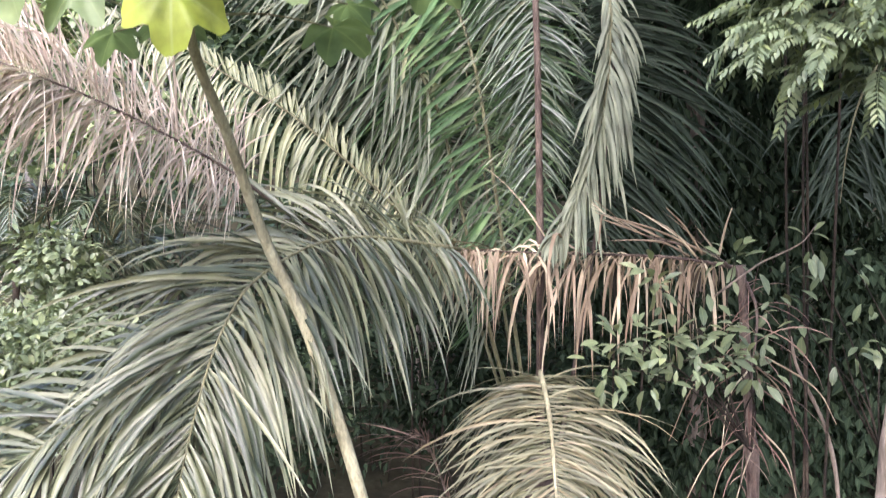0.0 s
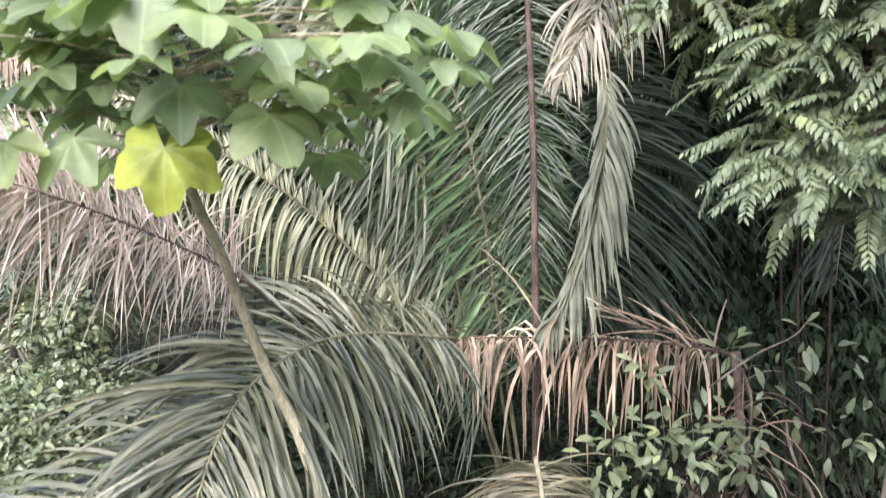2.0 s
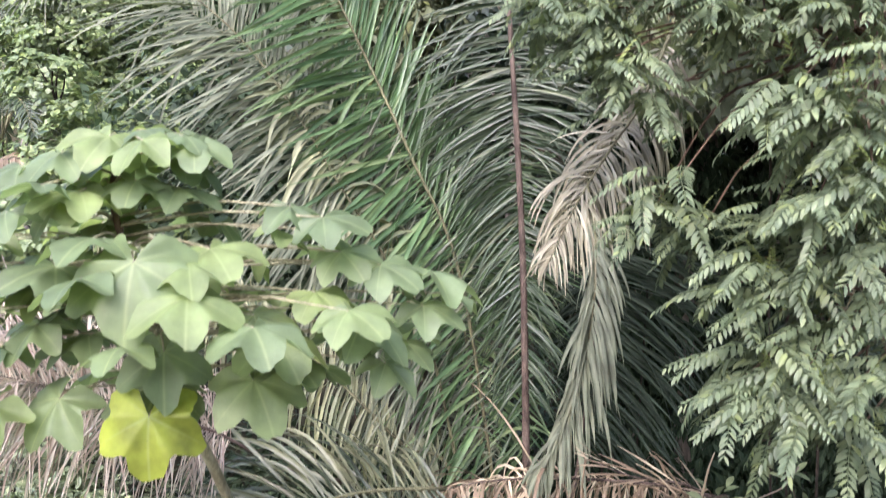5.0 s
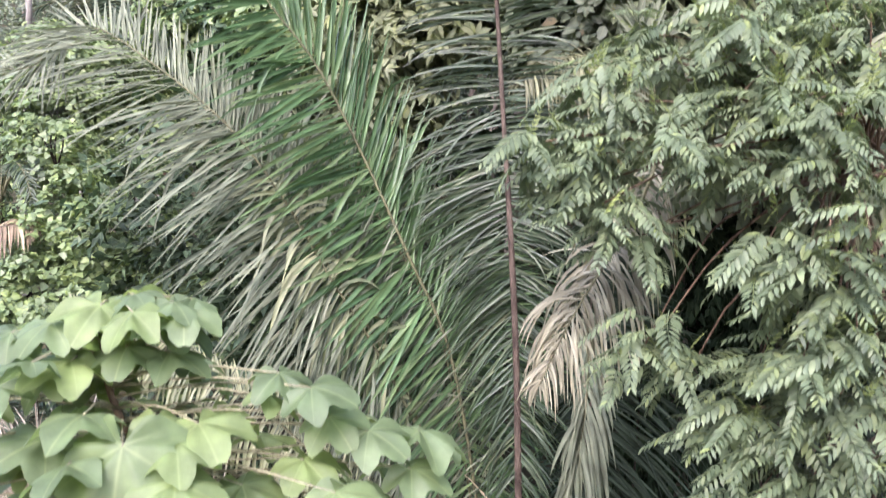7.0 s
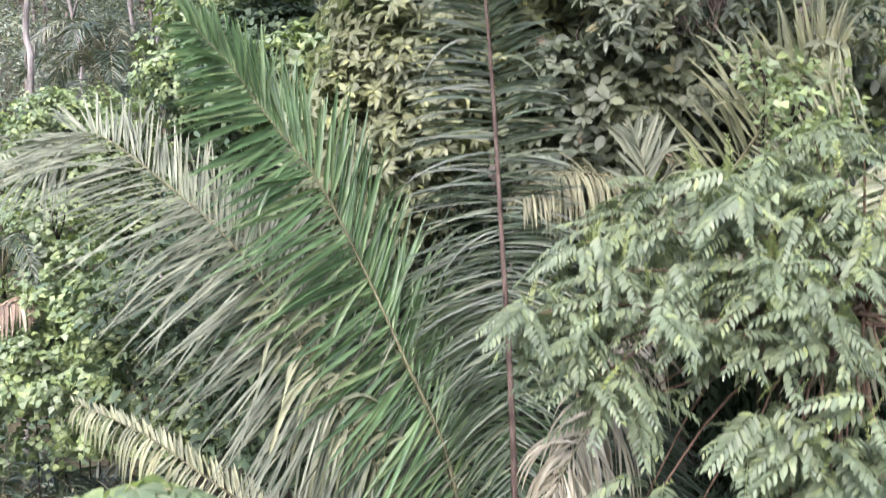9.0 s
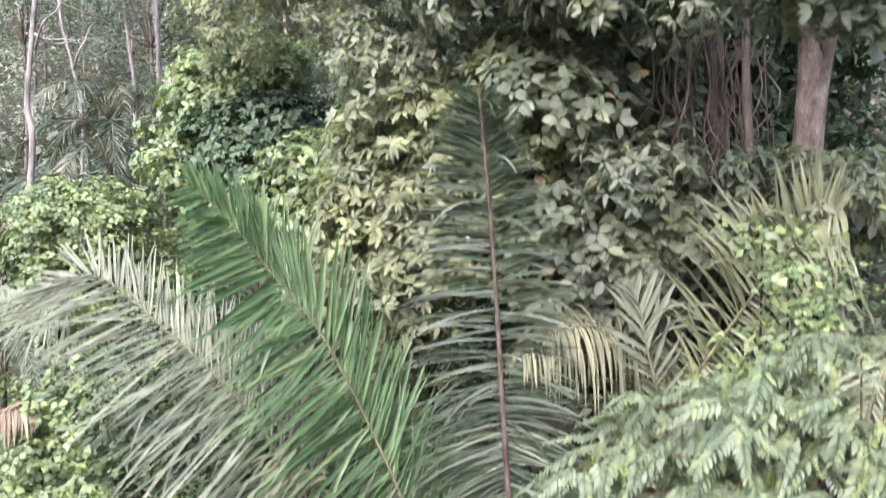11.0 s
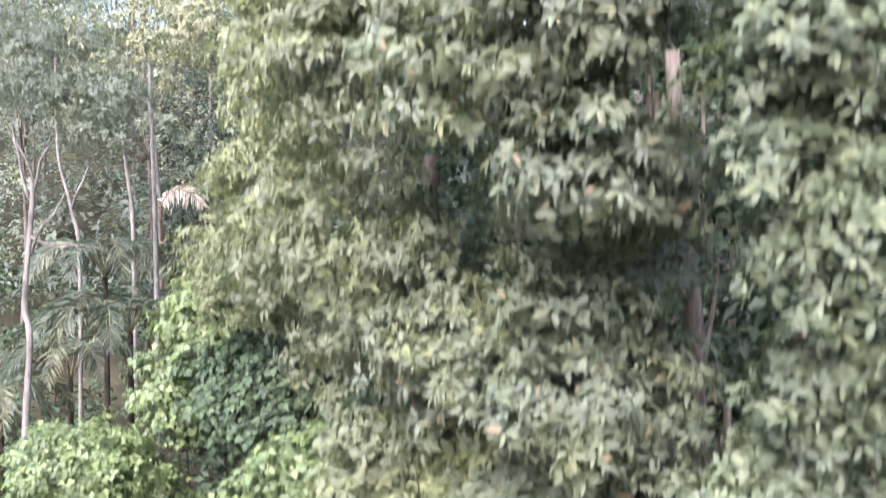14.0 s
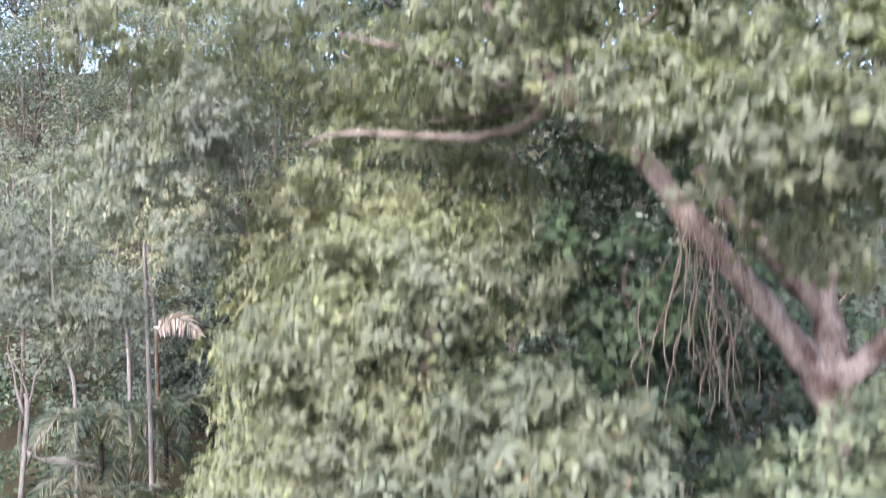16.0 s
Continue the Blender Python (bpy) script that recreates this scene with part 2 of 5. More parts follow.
def mesh_data(name, verts, loops, starts, totals, material, uv=None, smooth=True):
    me = bpy.data.meshes.new(name)
    me.vertices.add(len(verts))
    me.vertices.foreach_set("co", np.asarray(verts, np.float32).ravel())
    me.loops.add(len(loops))
    me.loops.foreach_set("vertex_index", np.asarray(loops, np.int32))
    me.polygons.add(len(starts))
    me.polygons.foreach_set("loop_start", np.asarray(starts, np.int32))
    me.polygons.foreach_set("loop_total", np.asarray(totals, np.int32))
    me.polygons.foreach_set("use_smooth", np.full(len(starts), smooth))
    if uv is not None:
        lay = me.uv_layers.new(name="uv")
        lay.data.foreach_set("uv", np.asarray(uv, np.float32)[np.asarray(loops)].ravel())
    me.materials.append(material)
    me.update(calc_edges=True)
    return me


class Shape:
    """Vertices, faces and ribs of a mesh in the making."""

    def __init__(self):
        self.v, self.f, self.u, self.n = [], [], [], 0

    def add(self, verts, faces, uv=None):
        verts = np.asarray(verts, float)
        self.v.append(verts)
        self.u.append(np.full((len(verts), 2), 0.5) if uv is None else np.asarray(uv, float))
        self.f += [[i + self.n for i in f] for f in faces]
        self.n += len(verts)
        return self

    def tube(self, path, r0, r1, sides=7, wobble=0.0):
        p = np.asarray(path, float)
        n = len(p)
        t = unit(np.gradient(p, axis=0))
        ref = np.where(np.abs(t[:, 2:3]) > 0.9, np.array([[1.0, 0, 0]]), np.array([[0, 0, 1.0]]))
        ref = np.broadcast_to(ref[n // 2], t.shape)
        a = unit(np.cross(t, ref))
        b = np.cross(t, a)
        r = np.linspace(r0, r1, n)[:, None] * (1 + wobble * rng.normal(size=(n, 1)))
        ang = np.linspace(0, 2 * math.pi, sides, endpoint=False)
        v = p[:, None] + r[:, None] * (np.cos(ang)[None, :, None] * a[:, None] + np.sin(ang)[None, :, None] * b[:, None])
        f = [[i * sides + j, i * sides + (j + 1) % sides, (i + 1) * sides + (j + 1) % sides, (i + 1) * sides + j]
             for i in range(n - 1) for j in range(sides)]
        f += [list(range(sides))[::-1], [(n - 1) * sides + j for j in range(sides)]]
        return self.add(v.reshape(-1, 3), f)

    def data(self, name, material, smooth=True):
        tot = [len(f) for f in self.f]
        return mesh_data(name, np.vstack(self.v), [i for f in self.f for i in f], np.cumsum([0] + tot[:-1]), tot, material, np.vstack(self.u), smooth)


def part(name, data, parent, label=""):
    ob = new(name, data)
    ob.parent = parent
    return tagged(ob, label)


def thing(name, at, label, category, group="", kind=""):
    ob = new(name)
    ob.location = at
    bpy.context.view_layer.update()
    return tagged(ob, label, category, group, kind)


def put(name, shape, material, parent, label=""):
    """A part whose mesh is given in world coordinates."""
    ob = part(name, shape.data(name, material), parent, label)
    top = parent
    off = Vector((0, 0, 0))
    while top is not None:
        off += top.location
        top = top.parent
    ob.matrix_parent_inverse = Matrix.Translation(-off)
    return ob


# Leaf blades, one metre long from (0, 0, 0) along y, face up z. Each: vertices, faces, uv (x: distance from the midrib).
def blade(width, stations, fold=0.12, bend=0.25):
    v, f, u = [(0, 0, 0)], [], [(0, 0)]
    for s, w in stations:
        z = -bend * s * s
        v += [(-width * w, s, z + fold * w * width * 2), (0, s, z), (width * w, s, z + fold * w * width * 2)]
        u += [(1, s), (0, s), (1, s)]
    v.append((0, 1, -bend))
    u.append((0, 1))
    k = len(stations)
    f += [(0, 2, 1), (0, 3, 2)]
    for i in range(k - 1):
        a = 1 + 3 * i
        f += [(a, a + 1, a + 4, a + 3), (a + 1, a + 2, a + 5, a + 4)]
    a, tip = 1 + 3 * (k - 1), len(v) - 1
    f += [(a, a + 1, tip), (a + 1, a + 2, tip)]
    return np.array(v, float), f, np.array(u, float)


OVAL = blade(0.3, [(0.25, 0.85), (0.65, 0.9)], 0.15, 0.25)
SIMPLE = blade(0.27, [(0.45, 1.0)], 0.2, 0.25)
HEART = blade(0.44, [(0.34, 1.0)], 0.12, 0.25)
ELLIPSE = blade(0.19, [(0.25, 0.9), (0.65, 0.85)], 0.18, 0.3)
SLIM = blade(0.21, [(0.45, 1.0)], 0.2, 0.3)


def scatter_blades(kind, pos, tip, normal, size):
    """Vertices, loops, starts, totals and uv of one blade at each place."""
    tv, tf, tu = kind
    y = unit(tip)
    z = unit(normal - (normal * y).sum(1, keepdims=True) * y)
    x = np.cross(y, z)
    n, k = len(pos), len(tv)
    s = np.asarray(size, float).reshape(-1, 1, 1)
    wide = rng.uniform(0.8, 1.2, (n, 1, 1))
    bend = rng.uniform(0.3, 1.9, (n, 1, 1))
    v = pos[:, None] + s * (wide * tv[None, :, 0:1] * x[:, None] + tv[None, :, 1:2] * y[:, None] + bend * tv[None, :, 2:3] * z[:, None])
    lp = np.array([i for f in tf for i in f])
    tot = np.array([len(f) for f in tf])
    loops = (lp[None] + k * np.arange(n)[:, None]).ravel()
    totals = np.tile(tot, n)
    starts = np.concatenate([[0], np.cumsum(totals)[:-1]])
    return v.reshape(-1, 3), loops, starts, totals, np.tile(tu, (n, 1))


def random_units(n):
    return unit(rng.normal(size=(n, 3)))


def rosette_leaves(c, out, per, rosette, clump_r, rise, spread, hang):
    """Places, tips and normals of leaves that sit in whorls on the upper side of each clump."""
    m = max(1, per // rosette)
    c, out = np.repeat(c, m, 0), np.repeat(out, m, 0)
    dome = random_units(len(c))
    dome = unit(dome + 0.45 * UP + 0.55 * out)
    whorl = c + dome * clump_r * rng.uniform(0.45, 1.0, (len(c), 1)) * np.array((1.1, 1.1, 0.7))
    axis = unit(rise * UP + 0.45 * out + 0.55 * dome + 0.3 * random_units(len(c)))
    whorl, axis = np.repeat(whorl, rosette, 0), np.repeat(axis, rosette, 0)
    n = len(whorl)
    side = random_units(n)
    side = unit(side - (side * axis).sum(1, keepdims=True) * axis)
    tip = unit(side + axis * rng.uniform(-0.15, 0.75, (n, 1)) - hang * UP)
    nor = unit(axis - 0.25 * side + spread * 0.6 * random_units(n))
    return whorl + tip * 0.015, tip, nor


def foliage(name, masses, clumps, per, size, kind, material, parent, clump_r=0.3, rise=0.55, spread=0.5, hang=0.12, shell=(0.55, 1.05), front=0.35, label="", rosette=0):
    """A crown's leaves: clumps of blades about the skin of ellipsoids given as (centre, radii); the blades lean out and hang, in whorls where rosette is given."""
    cen = np.array([m[0] for m in masses], float)
    rad = np.array([m[1] for m in masses], float)
    vol = (rad[:, 0] * rad[:, 2]) ** 0.9
    pick = rng.choice(len(masses), clumps, p=vol / vol.sum())
    d = random_units(clumps)
    d[:, 1] -= front
    d = unit(d)
    c = cen[pick] + rad[pick] * d * rng.uniform(*shell, (clumps, 1))
    out = unit(d / rad[pick])
    if rosette:
        pos, tip, nor = rosette_leaves(c, out, per, rosette, clump_r, rise, spread, hang)
        n = len(pos)
    else:
        c = np.repeat(c, per, 0)
        out = np.repeat(out, per, 0)
        n = len(c)
        off = random_units(n) * clump_r * rng.uniform(0.2, 1.0, (n, 1)) * np.array((1.15, 1.15, 0.75))
        pos = c + off
        tip = unit(0.9 * unit(off) + 0.5 * out + 0.5 * random_units(n) - hang * UP)
        nor = unit(rise * UP + 0.5 * out + spread * random_units(n))
    sz = size * rng.uniform(0.6, 1.25, n)
    v, loops, starts, totals, uv = scatter_blades(kind, pos, tip, nor, sz)
    ob = part(name, mesh_data(name, v, loops, starts, totals, material, uv), parent, label)
    if parent is not None:
        ob.matrix_parent_inverse = Matrix.Translation(-parent.location)
    return tagged(ob, kind="stuff")


def limbs(shape, start, ends, r0, r1, sag=0.12, sides=6):
    """Crooked limbs from a start to each end."""
    for e in ends:
        a, b = np.array(start, float), np.array(e, float)
        l = np.linalg.norm(b - a)
        mids = [a + (b - a) * s + rng.normal(size=3) * l * 0.05 + UP * l * sag * math.sin(math.pi * s) for s in (0.35, 0.7)]
        shape.tube(spline([a, *mids, b], 9), r0, r1, sides, 0.04)
    return shape


# ---- palm fronds ----
def leaflet_paths(pos, d, length, droop, steps=6):
    """Lines of blades that set out along d and bend under their weight."""
    pts, dirs = [pos], [d]
    p, v = pos, d
    for j in range(steps):
        v = unit(v - UP * (droop * (0.5 + j / steps))[:, None] / steps)
        p = p + v * (length / steps)[:, None]
        pts.append(p)
        dirs.append(v)
    return np.stack(pts, 1), np.stack(dirs, 1)


WIDTHS = np.array((0.35, 0.85, 1.0, 1.0, 0.82, 0.5, 0.05))


def frond(palm, ctrl, pairs, length, face, material, rachis=None, angle=55.0, droop=0.7, width=0.03, left=1.0, right=1.0, bare=0.1,
          thick=0.022, single=False, lift=0.15, ragged=0.12, kinks=0.06, limp=0.0, wild=0.05, sweep=0.5, label=""):
    """One feather leaf: a tapering rachis with blades on both sides. face: the way its upper side looks."""
    path = spline(ctrl, 60)
    stem = Shape()
    stem.tube(path[:: 2] if len(path) % 2 else np.vstack([path[::2], path[-1:]]), thick, thick * 0.22, 7, 0.02)
    leaf = put("frond", stem, rachis or M_RACHIS, palm, label)
    s = np.linspace(bare, 0.995, pairs)
    s = np.repeat(s, 2) + rng.normal(size=2 * pairs) * 0.003
    s = np.clip(s, 0, 1)
    side = np.tile((1.0, -1.0), pairs)
    keep = rng.random(2 * pairs) > ragged * 0.35
    s, side = s[keep], side[keep]
    n = len(s)
    q = s * (len(path) - 1)
    i = np.minimum(q.astype(int), len(path) - 2)
    fr = (q - i)[:, None]
    pos = path[i] * (1 - fr) + path[i + 1] * fr
    tan = unit(path[i + 1] - path[i])
    nor = np.broadcast_to(np.asarray(face, float), tan.shape)
    nor = unit(nor - (nor * tan).sum(1, keepdims=True) * tan)
    lat = np.cross(tan, nor) * side[:, None]
    wide, narrow = angle if isinstance(angle, tuple) else (angle, angle)
    a = np.radians(np.where(side > 0, wide, narrow) * (1 + sweep * (0.4 - s)) + rng.normal(size=n) * 6)[:, None]
    d = unit(np.cos(a) * tan + np.sin(a) * lat + lift * nor * rng.normal(1, 0.6, (n, 1)) + wild * rng.normal(size=(n, 3)))
    prof = np.clip(0.55 + 1.6 * (s - bare), 0, 1) * (1 - 0.72 * np.clip((s - 0.55) / 0.45, 0, 1) ** 1.6)
    ln = length * prof * np.where(side > 0, left, right) * (1 + ragged * rng.normal(size=n)).clip(0.35, 1.4)
    ln = ln * (1 + 0.35 * min(limp, 1.0) * (0.6 - s))
    back, fore = droop if isinstance(droop, tuple) else (droop, droop)
    dr = np.where(side > 0, back, fore) * (1 + limp * (1 - s) ** 2) * (1 + 0.3 * rng.normal(size=n)).clip(0.2, 2) + np.where(rng.random(n) < kinks, 1.6, 0)
    pts, dirs = leaflet_paths(pos, d, ln, dr)
    roll = unit(nor + 0.45 * rng.normal(size=(n, 3)))
    across = unit(np.cross(dirs, roll[:, None]))
    up = np.cross(across, dirs)
    w = (width * (0.7 + 0.3 * prof) * rng.uniform(0.75, 1.2, n))[:, None, None] * 0.5 * WIDTHS[None, :, None]
    v = np.stack([pts - across * w + up * w * 0.5, pts, pts + across * w + up * w * 0.5], 2)
    m = v.shape[1]
    quads = [(3 * j + k, 3 * j + k + 1, 3 * j + k + 4, 3 * j + k + 3) for j in range(m - 1) for k in (0, 1)]
    uv = np.tile(np.array(((1, 0), (0, 0), (1, 0)), float), (m, 1))
    v = v.reshape(n, -1, 3)
    if single:
        for blade_v in v:
            ob = new("leaflet", Shape().add(blade_v, quads, uv).data("leaflet", material))
            ob.parent = leaf
    else:
        k = v.shape[1]
        lp = np.array([x for f in quads for x in f])
        loops = (lp[None] + k * np.arange(n)[:, None]).ravel()
        tot = np.full(n * len(quads), 4)
        me = mesh_data("leaflets", v.reshape(-1, 3), loops, np.arange(len(tot)) * 4, tot, material, np.tile(uv, (n, 1)))
        ob = part("leaflets", me, leaf)
        tagged(ob, kind="stuff")
    return leaf


# ---- ground: one sheet, rising into a hill behind ----
def ground_height(x, y):
    far = max(0.0, y - 9.0)
    return 0.42 * min(far, 55.0) + 0.02 * max(0.0, far - 55.0) + 0.35 * math.sin(0.31 * x + 0.2 * y) * min(1.0, far / 6) + 0.12 * math.sin(1.3 * x) * math.cos(1.1 * y)


def build_ground():
    xs = np.concatenate([np.linspace(-900, -60, 10), np.linspace(-50, 50, 61), np.linspace(60, 900, 10)])
    ys = np.concatenate([np.linspace(-600, -30, 8), np.linspace(-25, 80, 64), np.linspace(100, 1500, 10)])
    v = [(x, y, ground_height(x, y)) for y in ys for x in xs]
    w = len(xs)
    f = [(j * w + i, j * w + i + 1, (j + 1) * w + i + 1, (j + 1) * w + i) for j in range(len(ys) - 1) for i in range(w - 1)]
    ob = new("ground", Shape().add(v, f).data("ground", M_SOIL))
    tagged(ob, "dark humus forest floor rising into a hillside", "ground", kind="structure")


build_ground()


# ---- the big feather palm in the middle ----
palm = thing("palm", (0.71, 6.20, -1.23), "stemless feather palm with tall arching green fronds", "palm tree")
base = Shape()
base.tube(spline([(0.71, 6.20, -1.23), (0.71, 6.20, 0.04), (0.70, 6.20, 0.87)], 10), 0.22, 0.12, 10, 0.05)
put("trunk", base, M_RACHIS_RED, palm, "fibrous red-brown palm stump")
frond(palm, [(0.70, 6.20, 0.87), (0.67, 6.00, 2.34), (0.64, 5.95, 3.65), (0.59, 5.90, 4.57), (0.54, 5.85, 5.24), (0.46, 5.70, 6.28), (0.39, 5.50, 6.93), (0.35, 5.35, 7.26)],
      340, 0.68, (-0.25, -0.9, 0.35), M_PALM, M_RACHIS_RED, (104, 114), 0.4, 0.018, 0.85, 1.0, 0.2, 0.031, limp=2.5, sweep=1.05, label="tall upright green frond with a red-brown rachis")
frond(palm, [(0.64, 6.20, 0.87), (0.44, 6.15, 2.25), (0.20, 6.10, 3.69), (-0.12, 6.10, 4.45), (-0.44, 6.10, 5.15), (-0.74, 6.00, 5.74), (-1.04, 5.90, 6.13), (-1.27, 5.75, 6.47), (-1.49, 5.60, 6.71)],
      215, 0.92, (0.35, -0.75, 0.5), M_PALM_FRESH, M_RACHIS, (42, 96), 0.12, 0.029, 0.8, 1.0, 0.1, 0.016, limp=2.0, sweep=0.7, single=True, label="fresh green arching frond")
frond(palm, [(0.59, 6.20, 0.87), (0.28, 6.10, 1.92), (-0.04, 6.00, 3.31), (-0.42, 5.90, 4.03), (-0.79, 5.85, 4.60), (-1.26, 5.90, 5.25), (-1.86, 6.10, 5.74), (-2.49, 6.40, 6.09), (-3.00, 6.60, 5.81), (-3.58, 6.80, 5.92)],
      300, 1.05, (0.3, -0.7, 0.6), M_PALM_GREY, M_RACHIS, (46, 106), 0.14, 0.02, 0.55, 1.0, 0.1, 0.014, lift=0.25, limp=2.0, sweep=0.6, label="grey-green drooping frond")
frond(palm, [(-0.03, 5.85, 3.27), (-0.33, 5.75, 3.86), (-0.59, 5.70, 4.28), (-0.81, 5.70, 4.65), (-0.99, 5.70, 4.94)],
      48, 0.55, (0.3, -0.7, 0.6), M_PALM_YELLOW, M_RACHIS, (70, 100), 2.2, 0.032, 0.6, 1.0, 0.05, 0.012, wild=0.12, ragged=0.25, single=True, label="yellow-green frond with hanging leaflets")
frond(palm, [(0.46, 6.10, 1.30), (0.14, 5.95, 2.32), (-0.17, 5.95, 2.48), (-0.56, 6.00, 2.85), (-1.04, 6.10, 3.26), (-1.54, 6.20, 3.57), (-2.04, 6.30, 3.87), (-2.61, 6.40, 4.09)],
      160, 0.62, (0.2, -0.8, 0.5), M_PALM_YELLOW, M_RACHIS, (48, 100), (0.1, 4.0), 0.024, 0.4, 1.0, 0.18, 0.016, lift=0.05, wild=0.03, ragged=0.1, kinks=0.0, label="yellowing frond with hanging leaflets")
frond(palm, [(0.60, 6.30, 0.84), (0.36, 6.40, 2.49), (0.19, 6.40, 3.52), (0.02, 6.40, 4.05), (-0.32, 6.30, 4.68), (-0.67, 6.20, 5.10)],
      150, 1.0, (0.1, -0.8, 0.5), M_PALM_FRESH, M_RACHIS, (105, 118), 0.5, 0.026, 1, 1, 0.2, 0.014, limp=2.0, sweep=1.0, label="green frond behind")
frond(palm, [(0.58, 6.50, 0.78), (0.07, 6.60, 2.40), (-0.27, 6.60, 3.43), (-0.70, 6.60, 4.18), (-1.14, 6.60, 5.11), (-1.87, 6.80, 5.64)],
      150, 1.1, (0.2, -0.8, 0.5), M_PALM_GREY, M_RACHIS, (100, 116), 0.5, 0.027, 1, 1, 0.2, 0.014, limp=2.0, sweep=0.9, label="grey-green frond behind the others")
frond(palm, [(1.02, 5.95, 4.55), (1.09, 5.75, 3.98), (1.08, 5.65, 3.74), (1.06, 5.60, 3.48), (1.01, 5.60, 3.16), (0.91, 5.60, 2.79), (0.79, 5.60, 2.54), (0.70, 5.60, 2.40)],
      125, 0.5, (-0.5, -0.8, 0.2), M_PALM_GREY, M_RACHIS, (18, 34), 1.6, 0.028, 0.8, 1.0, 0.1, 0.012, lift=0.08, wild=0.13, ragged=0.25, single=True, label="limp grey-green frond with hanging leaflets")
# blades in the darkened palm green, as if shaded by the canopy
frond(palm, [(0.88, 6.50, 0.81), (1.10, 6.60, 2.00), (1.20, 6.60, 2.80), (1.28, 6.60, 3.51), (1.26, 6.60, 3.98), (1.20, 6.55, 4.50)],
      150, 1.25, (0.15, -0.9, 0.3), M_PALM_SHADED, M_RACHIS_RED, (118, 110), 0.75, 0.024, 1.0, 0.35, 0.3, 0.016, limp=0.6, sweep=0.5, label="frond coloured dark for shade with long leaflets hanging to one side")
frond(palm, [(1.79, 6.20, 4.43), (1.71, 6.10, 5.31), (1.41, 6.00, 5.68), (1.12, 5.90, 5.78), (0.86, 5.80, 5.74), (0.66, 5.75, 5.60)],
      84, 0.6, (0, -0.5, 0.85), M_PALM_STRAW, M_RACHIS, 92, 4.0, 0.021, 1, 1, 0.2, 0.016, label="yellowing frond curving over")
frond(palm, [(1.52, 6.10, 4.62), (1.69, 6.00, 5.13), (1.95, 5.90, 5.58), (2.21, 5.80, 6.02), (2.41, 5.70, 6.34), (2.55, 5.60, 6.51), (2.65, 5.50, 6.58)],
      130, 0.7, (0.1, -0.75, 0.6), M_PALM_YELLOW, M_RACHIS, (80, 62), (3.0, 0.4), 0.026, 1, 0.8, 0.12, 0.018, lift=0.3, ragged=0.25, wild=0.08, label="yellow-green frond overgrown by a vine")
frond(palm, [(1.62, 6.00, 4.73), (1.63, 5.90, 5.15), (1.52, 5.80, 5.56), (1.46, 5.80, 5.86), (1.40, 5.80, 6.05)],
      26, 0.4, (0.1, -0.8, 0.5), M_PALM_GREY, M_RACHIS, (38, 38), 0.2, 0.03, 1, 1, 0.2, 0.014, single=True, label="short stiff grey-green frond")
frond(palm, [(1.36, 4.90, 5.10), (1.16, 4.75, 4.68), (0.98, 4.65, 4.43), (0.80, 4.55, 4.16), (0.64, 4.50, 3.84)],
      115, 0.46, (-0.2, -0.6, 0.7), M_PALM_BEIGE, M_RACHIS, (62, 70), 3.2, 0.018, 1, 1, 0.05, 0.012, ragged=0.3, wild=0.14, label="dead beige frond tip hanging down")
frond(palm, [(2.91, 5.20, 5.90), (2.70, 5.10, 5.55), (2.54, 5.00, 5.12), (2.45, 5.00, 4.67)],
      45, 0.7, (-0.2, -0.8, 0.5), M_PALM_YELLOW, M_RACHIS, 50, 1.8, 0.035, 1, 1, 0.05, 0.02, single=True, label="pale drooping frond")
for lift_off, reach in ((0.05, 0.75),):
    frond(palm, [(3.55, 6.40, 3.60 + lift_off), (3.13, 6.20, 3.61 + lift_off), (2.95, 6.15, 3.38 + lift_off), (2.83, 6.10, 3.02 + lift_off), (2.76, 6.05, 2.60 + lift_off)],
          46, reach, (-0.2, -0.7, 0.6), M_PALM_SHADED, M_RACHIS, (52, 60), 1.3, 0.02, 1, 1, 0.05, 0.013, wild=0.2, ragged=0.2, label="hanging frond coloured dark for the shade")

# ---- the collapsed palm in front ----
old_palm = thing("palm", (2.05, 5.70, -0.72), "half-dead palm with a broken brown frond and arching green fronds", "palm tree")
trunk = Shape()
trunk.tube(spline([(2.07, 5.70, -0.72), (2.06, 5.70, 0.70), (2.00, 5.65, 1.39), (1.92, 5.60, 2.25)], 18), 0.045, 0.03, 10, 0.09)
put("trunk", trunk, M_RACHIS_RED, old_palm, "thin red-brown fibrous palm trunk")
frond(old_palm, [(1.92, 5.60, 2.23), (1.54, 5.70, 2.29), (1.11, 5.75, 2.31), (0.71, 5.75, 2.32), (0.35, 5.60, 2.34), (0.11, 5.40, 2.36)],
      125, 0.66, (0, -0.3, 0.95), M_PALM_DEAD, M_RACHIS_RED, 72, 3.8, 0.022, 1, 1, 0.06, 0.014, single=True, lift=0.0, ragged=0.5, wild=0.42, kinks=0.2, label="snapped brown frond with withered leaflets")
